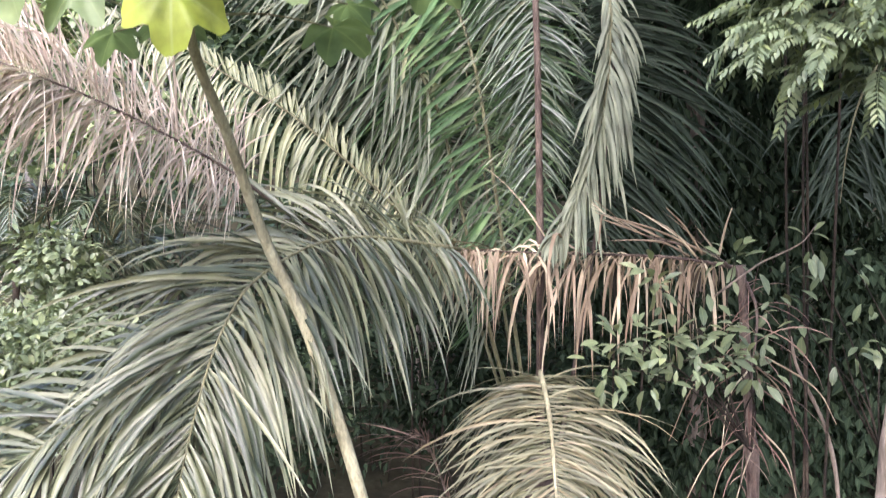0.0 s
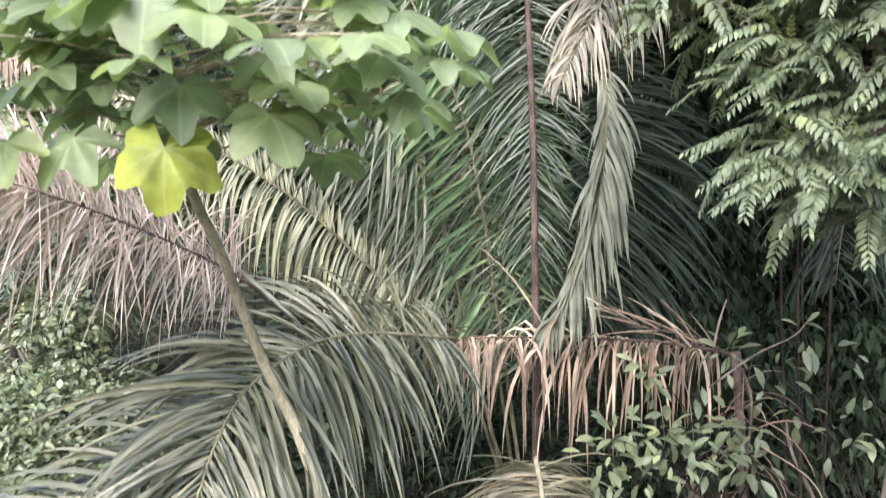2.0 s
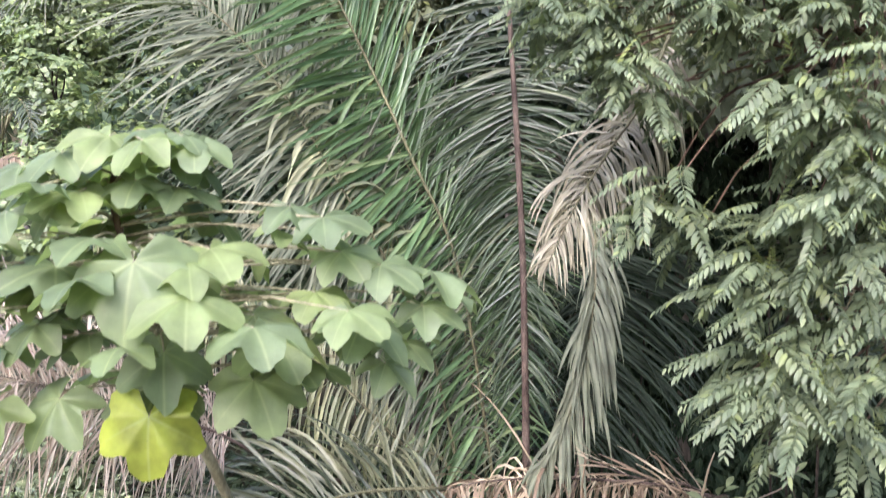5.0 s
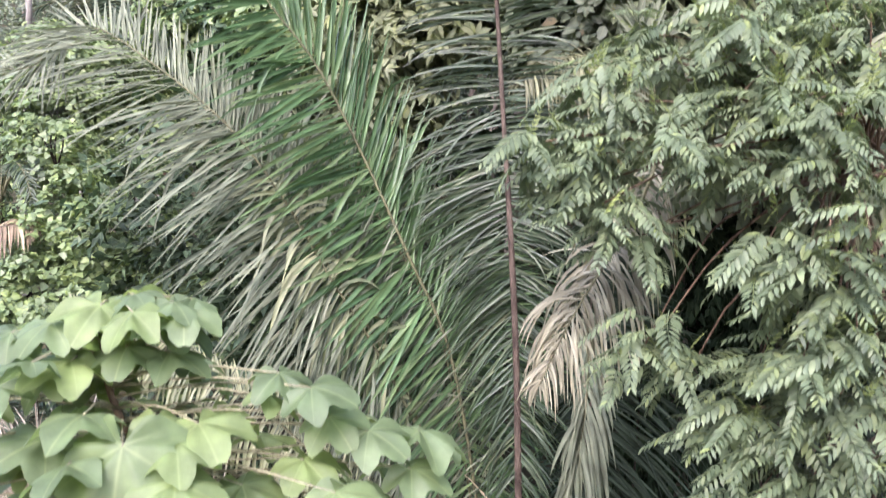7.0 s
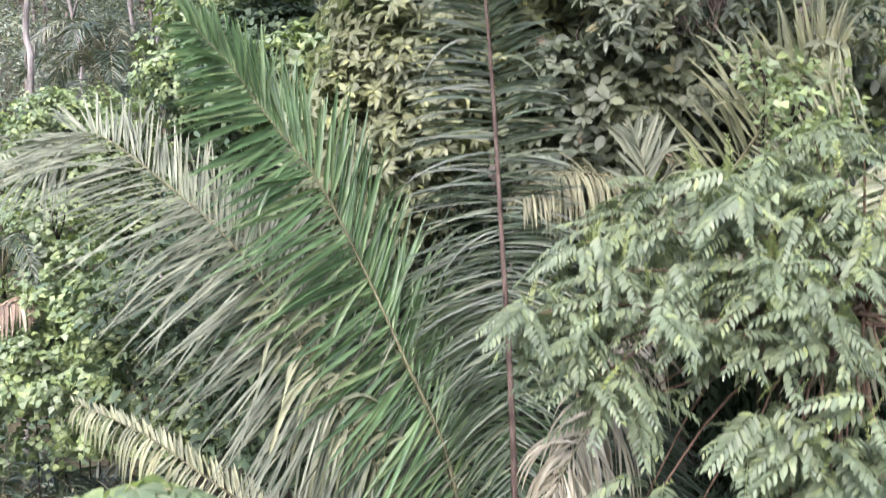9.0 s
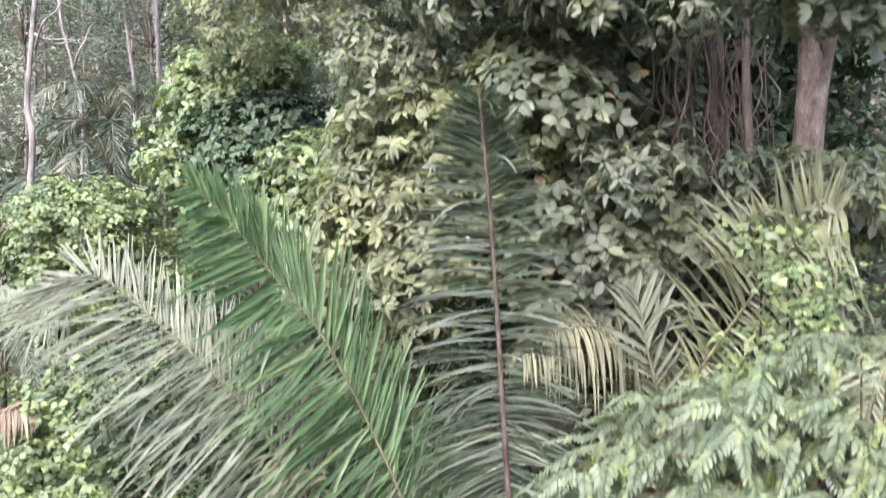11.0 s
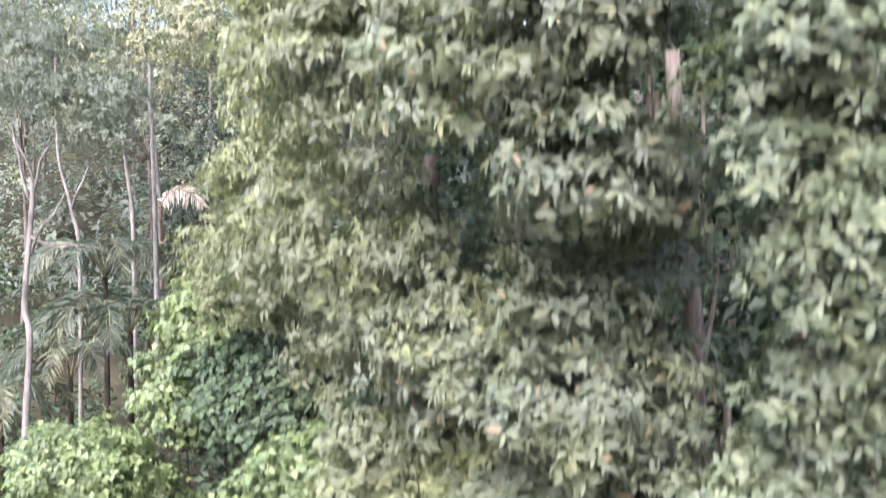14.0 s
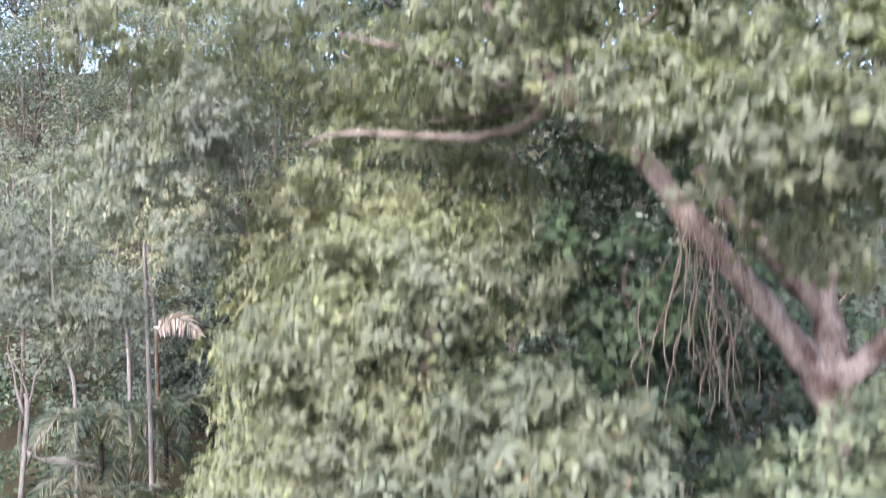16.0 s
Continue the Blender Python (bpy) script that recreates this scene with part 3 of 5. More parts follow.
frond(old_palm, [(0.11, 5.40, 2.36), (-0.22, 5.20, 2.42), (-0.47, 5.00, 2.45), (-0.69, 4.85, 2.42), (-0.87, 4.70, 2.33), (-1.04, 4.50, 2.17), (-1.15, 4.30, 1.88), (-1.22, 4.15, 1.52), (-1.28, 4.10, 1.18), (-1.31, 4.10, 0.88)],
      190, 0.98, (0.1, -0.55, 0.8), M_PALM_OLD, M_RACHIS, (62, 74), (1.1, 1.5), 0.029, 1, 0.95, 0.02, 0.014, wild=0.07, ragged=0.15, kinks=0.06, sweep=1.05, single=True, label="arching grey-green frond bent over to the ground")
frond(old_palm, [(-0.95, 4.80, 2.14), (-1.18, 4.70, 1.98), (-1.46, 4.60, 1.80), (-1.78, 4.50, 1.59), (-2.09, 4.40, 1.37), (-2.45, 4.40, 1.13)],
      120, 0.8, (0.1, -0.5, 0.85), M_PALM_OLD, M_RACHIS, 55, 0.9, 0.032, 1, 1, 0.05, 0.013, wild=0.1, ragged=0.2, label="dull yellow-green frond lying low")
frond(old_palm, [(0.63, 5.60, 1.56), (0.63, 5.30, 1.48), (0.63, 5.00, 1.32), (0.62, 4.75, 1.11), (0.63, 4.60, 0.82)],
      190, 0.66, (0, -0.6, 0.8), M_PALM_TAN, M_STEM, 84, 1.5, 0.018, 1, 1, 0.05, 0.018, ragged=0.25, wild=0.1, label="pale yellow-green frond arching forwards")
frond(old_palm, [(-0.51, 5.40, 2.40), (-0.89, 5.20, 2.56), (-1.23, 4.95, 2.84), (-1.70, 4.50, 3.13), (-2.12, 4.20, 3.31), (-2.49, 4.10, 3.40)],
      430, 0.64, (0.05, -0.75, 0.6), M_PALM_PINK, M_RACHIS_RED, 72, 0.85, 0.012, 1.0, 1.0, 0.36, 0.014, lift=0.15, ragged=0.35, wild=0.26, kinks=0.15, label="withered pinkish-brown frond")
frond(old_palm, [(1.83, 5.55, 2.25), (1.63, 5.50, 2.36), (1.28, 5.40, 2.44), (0.98, 5.30, 2.58)],
      7, 0.5, (0, -0.5, 0.85), M_PALM_DEAD, M_RACHIS_RED, 22, 0.15, 0.018, 1, 1, 0.1, 0.012, label="broken brown frond stub")
frond(old_palm, [(1.96, 5.60, 2.14), (1.96, 5.40, 1.94), (1.88, 5.30, 1.47), (1.82, 5.25, 0.92)],
      30, 0.5, (0, -0.6, 0.5), M_PALM_RUST, M_RACHIS_RED, 75, 1.6, 0.008, 1, 1, 0.02, 0.012, wild=0.4, ragged=0.4, label="dead reddish fibres hanging round the trunk")


def strand(line, radius, material, parent, label=""):
    put("strand", Shape().tube(spline(line, 16), radius, radius * 0.45, 5, 0.08), material, parent, label)


# withered leaf stalks that arch out from the trunk, and broken stubs above the snapped frond
for a, b, c in (((1.84, 5.45, 1.66), (1.56, 5.30, 1.56), (1.38, 5.25, 1.20)), ((2.00, 5.45, 1.70), (2.28, 5.30, 1.52), (2.40, 5.25, 1.30)), ((1.98, 5.45, 1.62), (2.07, 5.30, 1.50), (2.17, 5.25, 1.26)),
                ((1.97, 5.45, 1.20), (1.66, 5.30, 1.10), (1.45, 5.20, 0.80)), ((1.97, 5.45, 1.18), (1.74, 5.30, 1.04), (1.62, 5.20, 0.80)), ((1.97, 5.45, 1.12), (1.86, 5.30, 1.00), (1.76, 5.20, 0.78)),
                ((1.90, 5.45, 1.72), (1.64, 5.30, 1.50), (1.62, 5.20, 1.24)), ((1.93, 5.45, 1.60), (1.76, 5.30, 1.46), (1.70, 5.25, 1.15)), ((2.03, 5.45, 1.20), (2.14, 5.35, 1.05), (2.19, 5.30, 0.80))):
    strand([a, b, c], 0.0065, M_PALM_DEAD, old_palm, "withered pale-brown leaf strand")
for a, c in (((1.62, 5.35, 2.34), (0.96, 5.30, 2.58)), ((1.56, 5.35, 2.32), (1.28, 5.30, 2.55)), ((1.60, 5.35, 2.33), (1.36, 5.30, 2.62)), ((1.52, 5.35, 2.32), (1.22, 5.30, 2.42)), ((0.97, 5.30, 2.58), (0.95, 5.30, 2.40)), ((1.70, 5.35, 2.32), (1.76, 5.30, 2.62))):
    strand([a, (np.array(a) + c) / 2 + 0.03 * UP, c], 0.009, M_PALM_DEAD, old_palm, "broken brown leaf stalk")
frond(old_palm, [(0.10, 5.50, 0.55), (-0.02, 5.40, 0.95), (-0.10, 5.35, 1.16), (-0.16, 5.30, 1.24)],
      24, 0.5, (-0.6, -0.6, 0.4), M_PALM_RUST, M_RACHIS_RED, (20, 70), (0.3, 0.9), 0.009, 0.4, 1, 0.1, 0.01, wild=0.12, ragged=0.3, label="withered red-brown frond low on the ground")

bare_twig = thing("bare_twig", (2.6, 5.6, 0.0), "thin crooked grey stem standing in the shade", "shrub")
put("stem", Shape().tube(spline([(2.6, 5.6, 0.0), (2.58, 5.60, 0.73), (2.50, 5.60, 1.15), (2.37, 5.60, 1.44), (2.30, 5.62, 1.60), (2.27, 5.65, 1.78)], 30), 0.016, 0.009, 7, 0.08), M_LIANA, bare_twig)
long_twig = thing("bare_twig", (1.95, 5.3, 2.2), "thin bare twig caught on the broken trunk", "twig")
put("stem", Shape().tube(spline([(1.66, 5.30, 2.08), (1.92, 5.30, 2.27), (2.05, 5.32, 2.33), (2.19, 5.30, 2.41), (2.30, 5.35, 2.52)], 20), 0.007, 0.004, 6, 0.06), M_LIANA, long_twig)


# ---- the lobed-leaf sapling in front ----
def lobed_leaf(seed):
    r = random.Random(seed)
    lobes = 5
    n = 45
    rings = (0.0, 0.3, 0.6, 0.85, 1.0)
    v, u, f = [(0, 0, 0)], [(0, 0)], []
    for k in rings[1:]:
        for i in range(n):
            a = radians(-155 + 310 * i / (n - 1))
            q = (i / (n - 1)) * lobes
            inlobe = abs(q - math.floor(q) - 0.5) * 2
            lob = (1 - 0.31 * inlobe ** 1.7) * (1 + 0.035 * math.sin(11 * q + seed) + 0.02 * math.sin(23 * q + 2 * seed))
            size = (0.6 + 0.4 * math.cos(a * 0.55)) * lob
            rr = k * size
            z = -0.42 * rr * rr
            z += 0.1 * k * math.cos(q * 2 * math.pi) + 0.06 * math.sin(5 * a + seed) * k
            v.append((math.sin(a) * rr * 0.66, math.cos(a) * rr * 0.66, z * 0.62))
            u.append((inlobe * k, k))
    for i in range(n - 1):
        f.append((0, 1 + i + 1, 1 + i))
    for k in range(len(rings) - 2):
        for i in range(n - 1):
            a = 1 + k * n + i
            f.append((a, a + 1, a + n + 1, a + n))
    return Shape().add(v, f, u)


sapling = thing("sapling", (-0.19, 4.40, 0.04), "young tree with a slender pale stem and large lobed light-green leaves", "sapling")
stem_line = [(-0.19, 4.40, 0.19), (-0.41, 4.30, 1.17), (-0.67, 4.30, 1.99), (-0.87, 4.25, 2.46), (-0.99, 4.00, 2.96), (-1.06, 3.75, 3.27), (-1.06, 3.55, 3.56), (-1.06, 3.45, 3.72), (-1.16, 3.40, 4.01), (-1.19, 3.40, 4.20), (-1.14, 3.40, 4.32)]
stem = Shape()
stem.tube(spline(stem_line, 60)[:40], 0.036, 0.018, 9, 0.02)
put("stem", stem, M_STEM, sapling, "slender pale leaning stem")
put("shoot", Shape().tube(spline(stem_line, 60)[38:], 0.0185, 0.01, 8, 0.04), M_TWIG, sapling, "dark brown upper shoot")
LOBED = [lobed_leaf(k).data("leaf", M_LOBED) for k in range(4)]
LOBED_OLD = lobed_leaf(9).data("leaf", M_LOBED_YELLOW)
top = spline(stem_line, 60)


def hang_leaf(at, tip, face, size, data, label=""):
    ob = part("leaf", data, sapling, label)
    y = unit(np.array(tip, float))
    z = np.array(face, float)
    z = unit(z - z.dot(y) * y)
    x = np.cross(y, z)
    m = Matrix(((x[0], y[0], z[0], at[0]), (x[1], y[1], z[1], at[1]), (x[2], y[2], z[2], at[2]), (0, 0, 0, 1)))
    ob.matrix_parent_inverse = Matrix.Translation(-sapling.location)
    ob.matrix_basis = m @ Matrix.Diagonal((size, size, size, 1))
    k = np.argmin(np.abs(top[:, 2] - (at[2] - 0.03)) + 1.2 * (np.abs(top[:, 2] - at[2]) > 0.5))
    a, b = top[k], np.array(at, float)
    put("leaf_stalk", Shape().tube(spline([a, (a + b) / 2 + UP * 0.04, b], 7), 0.006, 0.0035, 5), M_STEM, sapling)


def dress_sapling():
    lo, hi = top[34, 2], top[-1, 2]
    for level in range(7):
        s = level / 6
        h = lo + (hi - lo) * s
        c = top[np.argmin(np.abs(top[:, 2] - h))]
        count = (7, 15, 21, 17, 12, 8, 6)[level]
        reach = (0.85, 1.25, 1.38, 1.15, 0.9, 0.55, 0.25)[level]
        for k in range(count):
            a = 2 * math.pi * (k + 0.5 * (level % 2)) / count + rng.normal() * 0.2
            r = reach * (0.2 + 0.72 * rng.random() ** 0.8)
            at = c + np.array((math.cos(a) * r + 0.12, math.sin(a) * r * 0.62, 0.05 - 0.1 * r + rng.normal() * 0.06))
            out = np.array((math.cos(a), math.sin(a), -0.2 + rng.normal() * 0.2))
            face = np.array((0.15 * math.cos(a), 0.15 * math.sin(a), 1.0)) + rng.normal(size=3) * 0.16
            hang_leaf(at, out, face, rng.uniform(0.19, 0.34), LOBED[int(rng.integers(4))])


dress_sapling()
hang_leaf((-0.94, 3.05, 3.38), (0.02, -0.35, -0.95), (0.1, -0.9, 0.35), 0.34, LOBED_OLD, "yellow ageing lobed leaf")
hang_leaf((-0.95, 2.95, 3.93), (0.0, -0.7, -0.75), (0.0, -0.7, 0.75), 0.42, LOBED[1])
hang_leaf((-0.58, 3.10, 3.50), (0.45, -0.55, -0.55), (0.1, -0.5, 0.85), 0.32, LOBED[2])
hang_leaf((-0.90, 3.10, 3.60), (0.15, -0.6, -0.6), (0.1, -0.6, 0.8), 0.3, LOBED[0])
hang_leaf((-1.30, 3.15, 3.42), (-0.5, -0.5, -0.6), (-0.1, -0.6, 0.8), 0.3, LOBED[3])
hang_leaf((-1.52, 3.10, 3.40), (-0.6, -0.4, -0.5), (-0.2, -0.5, 0.85), 0.3, LOBED[2])
for spot, size in (((-0.14, 3.30, 3.90), 0.27), ((0.02, 3.35, 3.74), 0.26), ((-0.29, 3.30, 3.95), 0.25), ((-0.48, 3.30, 4.12), 0.24), ((-0.84, 3.30, 4.36), 0.26), ((-1.14, 3.25, 4.38), 0.28), ((-1.32, 3.25, 4.32), 0.27), ((-1.50, 3.30, 4.27), 0.25),
                   ((-0.60, 3.20, 3.72), 0.28), ((-0.06, 3.35, 3.60), 0.24), ((-1.40, 3.20, 3.68), 0.26), ((-1.00, 3.20, 4.36), 0.26), ((-0.38, 3.25, 3.80), 0.26), ((-1.60, 3.30, 4.0), 0.25)):
    hang_leaf(spot, (1.3 * (spot[0] + 1.05) + 0.3 * rng.normal(), -0.75, -0.28), (0.15 * rng.normal(), -0.3, 0.95), size, LOBED[int(rng.integers(4))])


# ---- the feathery small tree beside the palm ----
def feather_leaf(pairs, seed):
    """A feather leaf one metre long along y: a bowed midrib and paired oval blades."""
    r = np.random.default_rng(seed)
    sh = Shape()
    ys = np.linspace(0, 1, 8)
    line = np.stack([0.04 * np.sin(ys * 3 + seed), ys, -0.34 * ys ** 2], 1)
    sh.tube(line, 0.008, 0.003, 4)
    tv, tf, tu = blade(0.165, [(0.25, 0.85), (0.65, 0.95)], 0.12, 0.3)
    for k in range(pairs):
        s = 0.14 + 0.84 * k / (pairs - 1)
        p = np.array((0.04 * math.sin(s * 3 + seed), s, -0.34 * s * s))
        for side in (-1, 1):
            ln = 0.225 * (1 - 0.4 * max(0, s - 0.5) / 0.5) * r.uniform(0.85, 1.1)
            a = radians(62 - 22 * s + r.normal() * 6) * side
            y = np.array((math.sin(a), math.cos(a), -0.12 + r.normal() * 0.08 - 0.25 * s))
            y = unit(y)
            z = unit(np.array((0.1 * side, 0.2, 1.0)) + r.normal(size=3) * 0.15)
            z = unit(z - z.dot(y) * y)
            x = np.cross(y, z)
            sh.add(p + ln * (tv[:, :1] * x + tv[:, 1:2] * y + tv[:, 2:] * z), tf, tu)
    return sh


feather_tree = thing("feathery_tree", (2.99, 4.60, -1.26), "small tree with drooping feathery grey-green compound leaves", "tree")
FEATHER = [feather_leaf(11 + k % 3, k).data("leaf", M_FEATHER) for k in range(5)]
FEATHER_NEW = feather_leaf(7, 8).data("leaf", M_TIP)
TIPS = [
        (0.59, 3.90, 5.05), (0.79, 4.00, 5.37), (0.96, 3.95, 5.24), (1.20, 4.00, 5.42), (1.47, 4.10, 5.47), (1.43, 3.90, 5.23), (1.79, 4.20, 5.59), (2.01, 4.20, 5.62),
        (2.17, 4.20, 5.41), (1.12, 3.85, 5.10), (1.28, 3.80, 5.02), (1.47, 3.80, 4.97), (1.69, 3.80, 5.07), (1.80, 3.70, 4.95), (1.66, 3.90, 5.21), (0.83, 3.90, 5.00),
        (0.85, 3.85, 4.78), (0.95, 3.90, 4.68), (1.59, 3.65, 4.66), (1.74, 3.60, 4.59), (1.90, 3.60, 4.64), (1.51, 3.75, 4.56), (1.67, 3.70, 4.40), (1.83, 3.60, 4.38),
        (1.11, 3.90, 4.20), (1.04, 3.95, 4.10), (1.29, 4.00, 4.03), (1.51, 3.75, 4.10), (1.65, 3.70, 4.15), (1.79, 3.65, 4.11), (1.94, 3.60, 4.22),
        (1.46, 3.70, 3.91), (1.64, 3.60, 3.89), (1.82, 3.60, 3.91), (1.92, 3.50, 4.00), (1.38, 3.80, 3.79), (1.50, 3.65, 3.68), (1.69, 3.60, 3.65), (1.83, 3.50, 3.73),
        (1.49, 3.70, 3.42), (1.66, 3.60, 3.39), (1.80, 3.50, 3.50), (1.92, 3.50, 3.43), (2.14, 3.90, 4.86), (2.10, 3.70, 4.45), (2.08, 3.60, 3.75), (1.12, 4.20, 5.59),
        (1.66, 4.30, 5.72), (2.01, 4.40, 5.88), (1.42, 4.30, 5.67), (2.31, 4.50, 5.85), (1.35, 3.70, 3.37), (1.50, 3.55, 3.29), (1.66, 3.50, 3.31), (1.46, 3.70, 3.49), (1.85, 4.00, 5.45), (1.96, 3.90, 5.27), (1.69, 3.90, 5.24), (1.62, 4.10, 5.37), (2.12, 4.00, 5.47), (1.80, 3.60, 3.17), (1.67, 3.50, 4.49), (1.76, 3.40, 4.27), (1.59, 3.50, 4.15), (1.70, 3.40, 4.03),
        # out of view on the right: tips added to shade the hollow
        (2.55, 4.00, 3.90), (2.80, 4.20, 4.30), (3.10, 4.40, 4.70), (2.60, 4.00, 4.80), (2.90, 4.30, 5.20), (2.50, 4.20, 5.50), (3.20, 4.60, 5.40), (2.75, 3.90, 3.50), (3.10, 4.20, 3.90), (2.45, 3.80, 4.30), (3.30, 4.50, 4.40), (2.60, 4.40, 5.90)]


def dress_feather_tree():
    wood = Shape()
    foot = np.array((2.99, 4.60, -1.26))
    crown = np.array((2.54, 4.50, 3.62))
    wood.tube(spline([foot, foot * 0.5 + crown * 0.5 + np.array((0.15, 0.1, 0)), crown], 16), 0.02, 0.016, 8, 0.05)
    crown2 = np.array((2.32, 4.60, 4.97))
    wood.tube(spline([crown, (crown + crown2) / 2 + np.array((0.05, 0.1, 0)), crown2], 10), 0.024, 0.015, 7, 0.05)
    more = [np.array(TIPS[k % len(TIPS)]) + rng.normal(size=3) * np.array((0.16, 0.12, 0.14)) + np.array((0, 0.18, 0)) for k in range(18)]
    for k, tip in enumerate(TIPS + more):
        tip = np.array(tip)
        root = crown if tip[2] < crown[2] + 0.3 else crown2
        put("branch", limbs(Shape(), root + rng.normal(size=3) * 0.05, [tip], 0.011, 0.004, 0.08, 5), M_TWIG, feather_tree)
        count = 13
        for j in range(count):
            a = 2 * math.pi * j / count + rng.normal() * 0.25
            out = unit(np.array((math.cos(a), math.sin(a) * 0.9 - 0.15, -0.15 + rng.normal() * 0.25)))
            if j > 10:
                out = unit(np.array((0.3 * rng.normal(), -0.3, 0.9)))
            z = unit(np.array((0, -0.3, 1.0)) + rng.normal(size=3) * 0.14)
            z = unit(z - z.dot(out) * out)
            x = np.cross(out, z)
            at = tip + rng.normal(size=3) * 0.05
            sz = rng.uniform(0.22, 0.36) * (0.5 if j > 10 else 1.0)
            ob = part("leaf", FEATHER_NEW if j > 10 else FEATHER[int(rng.integers(5))], feather_tree)
            ob.matrix_parent_inverse = Matrix.Translation(-feather_tree.location)
            ob.matrix_basis = Matrix(((x[0], out[0], z[0], at[0]), (x[1], out[1], z[1], at[1]), (x[2], out[2], z[2], at[2]), (0, 0, 0, 1))) @ Matrix.Diagonal((sz, sz, sz, 1))
    put("trunk", wood, M_TWIG, feather_tree, "thin brown forked trunk")


dress_feather_tree()


# ---- climbing vines with oval leaves ----
def vine(at, tips, per, size, label, radius=0.16, data=None):
    ob = thing("vine", at, label, "climbing plant", "vines")
    blades = data
    for tip in tips:
        tip = np.array(tip, float)
        put("stem", limbs(Shape(), np.array(at), [tip], 0.007, 0.003, 0.1, 5), M_TWIG_SHADED, ob)
        for k in range(per):
            off = random_units(1)[0] * radius * rng.uniform(0.3, 1.1)
            y = unit(unit(off) + 0.4 * random_units(1)[0] + np.array((0, -0.3, -0.05)))
            z = unit(np.array((0, -0.5, 0.85)) + 0.3 * random_units(1)[0])
            z = unit(z - z.dot(y) * y)
            x = np.cross(y, z)
            p, s = tip + off, size * rng.uniform(0.6, 1.2)
            lf = part("leaf", blades[int(rng.integers(len(blades)))], ob)
            lf.matrix_parent_inverse = Matrix.Translation(-ob.location)
            lf.matrix_basis = Matrix(((x[0], y[0], z[0], p[0]), (x[1], y[1], z[1], p[1]), (x[2], y[2], z[2], p[2]), (0, 0, 0, 1))) @ Matrix.Diagonal((s, s, s, 1))
    return ob


OVATES = [Shape().add(*b).data("leaf", M_VINE) for b in (blade(0.2, [(0.2, 0.6), (0.5, 1.0), (0.78, 0.75)], 0.15, 0.3), blade(0.22, [(0.18, 0.55), (0.5, 1.0), (0.78, 0.8)], 0.1, 0.5), blade(0.18, [(0.2, 0.7), (0.52, 1.0), (0.8, 0.65)], 0.25, 0.15))]
vine((1.90, 5.30, 1.12), [(1.26, 5.20, 2.16), (1.15, 5.10, 1.88), (1.35, 5.10, 1.85), (1.55, 5.10, 1.85), (1.79, 5.20, 1.83), (0.99, 5.10, 1.68), (1.20, 5.00, 1.63), (1.39, 5.00, 1.73),
                            (1.78, 5.30, 2.29), (1.89, 5.20, 1.63), (1.65, 5.10, 1.71), (1.05, 5.10, 1.81)], 18, 0.115, "green climber with oval leaves over the dead palm trunk", 0.15, OVATES)
vine((2.75, 5.40, 1.09), [(2.24, 5.30, 2.41), (2.44, 5.30, 2.32), (2.24, 5.40, 1.94), (2.45, 5.30, 1.78), (2.63, 5.30, 1.85), (2.13, 5.40, 2.09)], 8, 0.12, "sparse climber with oval leaves in the shade", 0.16, OVATES)


# ---- masses of leaves behind ----
def bush(name, at, masses, clumps, per, size, kind, material, label, category="bush", stems=None, stalks=99, **more):
    ob = thing(name, at, label, category)
    for c, r in masses[:stalks]:
        c = np.array(c, float)
        foot = np.array((at[0] + 0.3 * (c[0] - at[0]), at[1] + 0.5 * (c[1] - at[1]), ground_height(at[0], at[1]) - 0.1))
        ends = [c + np.array(r) * 0.75 * random_units(1)[0] for k in range(5)]
        wood = Shape().tube(spline([foot, (foot + c) / 2 + rng.normal(size=3) * 0.15, c], 8), 0.01, 0.007, 6, 0.05)
        put("stem", limbs(wood, c, ends, 0.012, 0.004, 0.1, 5), stems or M_TWIG_SHADED, ob)
    foliage("leaves", masses, clumps, per, size, kind, material, ob, **more)
    return ob


bush("bush", (-3.55, 8.00, -0.17), [((-3.42, 7.80, 2.16), (0.35, 0.35, 0.35)), ((-3.33, 7.80, 1.86), (0.3, 0.3, 0.35))],
     60, 22, 0.085, OVAL, M_VINE, "small bush with pale feathery leaves", clump_r=0.14)
bush("bush", (-3.64, 7.60, -0.54), [((-3.94, 7.80, 1.50), (0.8, 0.6, 0.3)), ((-3.10, 7.60, 1.48), (0.7, 0.5, 0.25)), ((-3.32, 7.00, 1.11), (1.2, 0.7, 0.5)), ((-3.09, 7.20, 1.46), (0.9, 0.6, 0.4))],
     300, 26, 0.075, OVAL, M_VINE, "low scrambling bush with small grey-green leaves", clump_r=0.16)
bush("bush", (-3.25, 8.80, 1.70), [((-4.01, 9.30, 5.19), (0.45, 0.5, 0.9)), ((-3.30, 9.00, 4.48), (0.9, 0.7, 0.7)), ((-3.94, 8.60, 3.70), (1.0, 0.7, 0.8)), ((-2.42, 8.60, 3.70), (1.2, 0.7, 0.8)), ((-4.06, 8.80, 3.91), (0.9, 0.6, 0.7))],
     420, 40, 0.075, HEART, M_BRIGHT, "vine-covered bush with small light-green leaves", clump_r=0.2, rosette=5)
bush("bush", (-4.03, 10.60, 2.19), [((-4.03, 10.60, 6.25), (0.65, 0.6, 0.6)), ((-4.34, 10.60, 5.55), (0.8, 0.6, 0.6)), ((-3.58, 10.80, 5.68), (0.7, 0.6, 0.6)), ((-4.26, 10.30, 6.31), (0.9, 0.6, 0.6))],
     520, 50, 0.066, HEART, M_BRIGHT, "rounded bush smothered in bright green vine", clump_r=0.24, rosette=5)
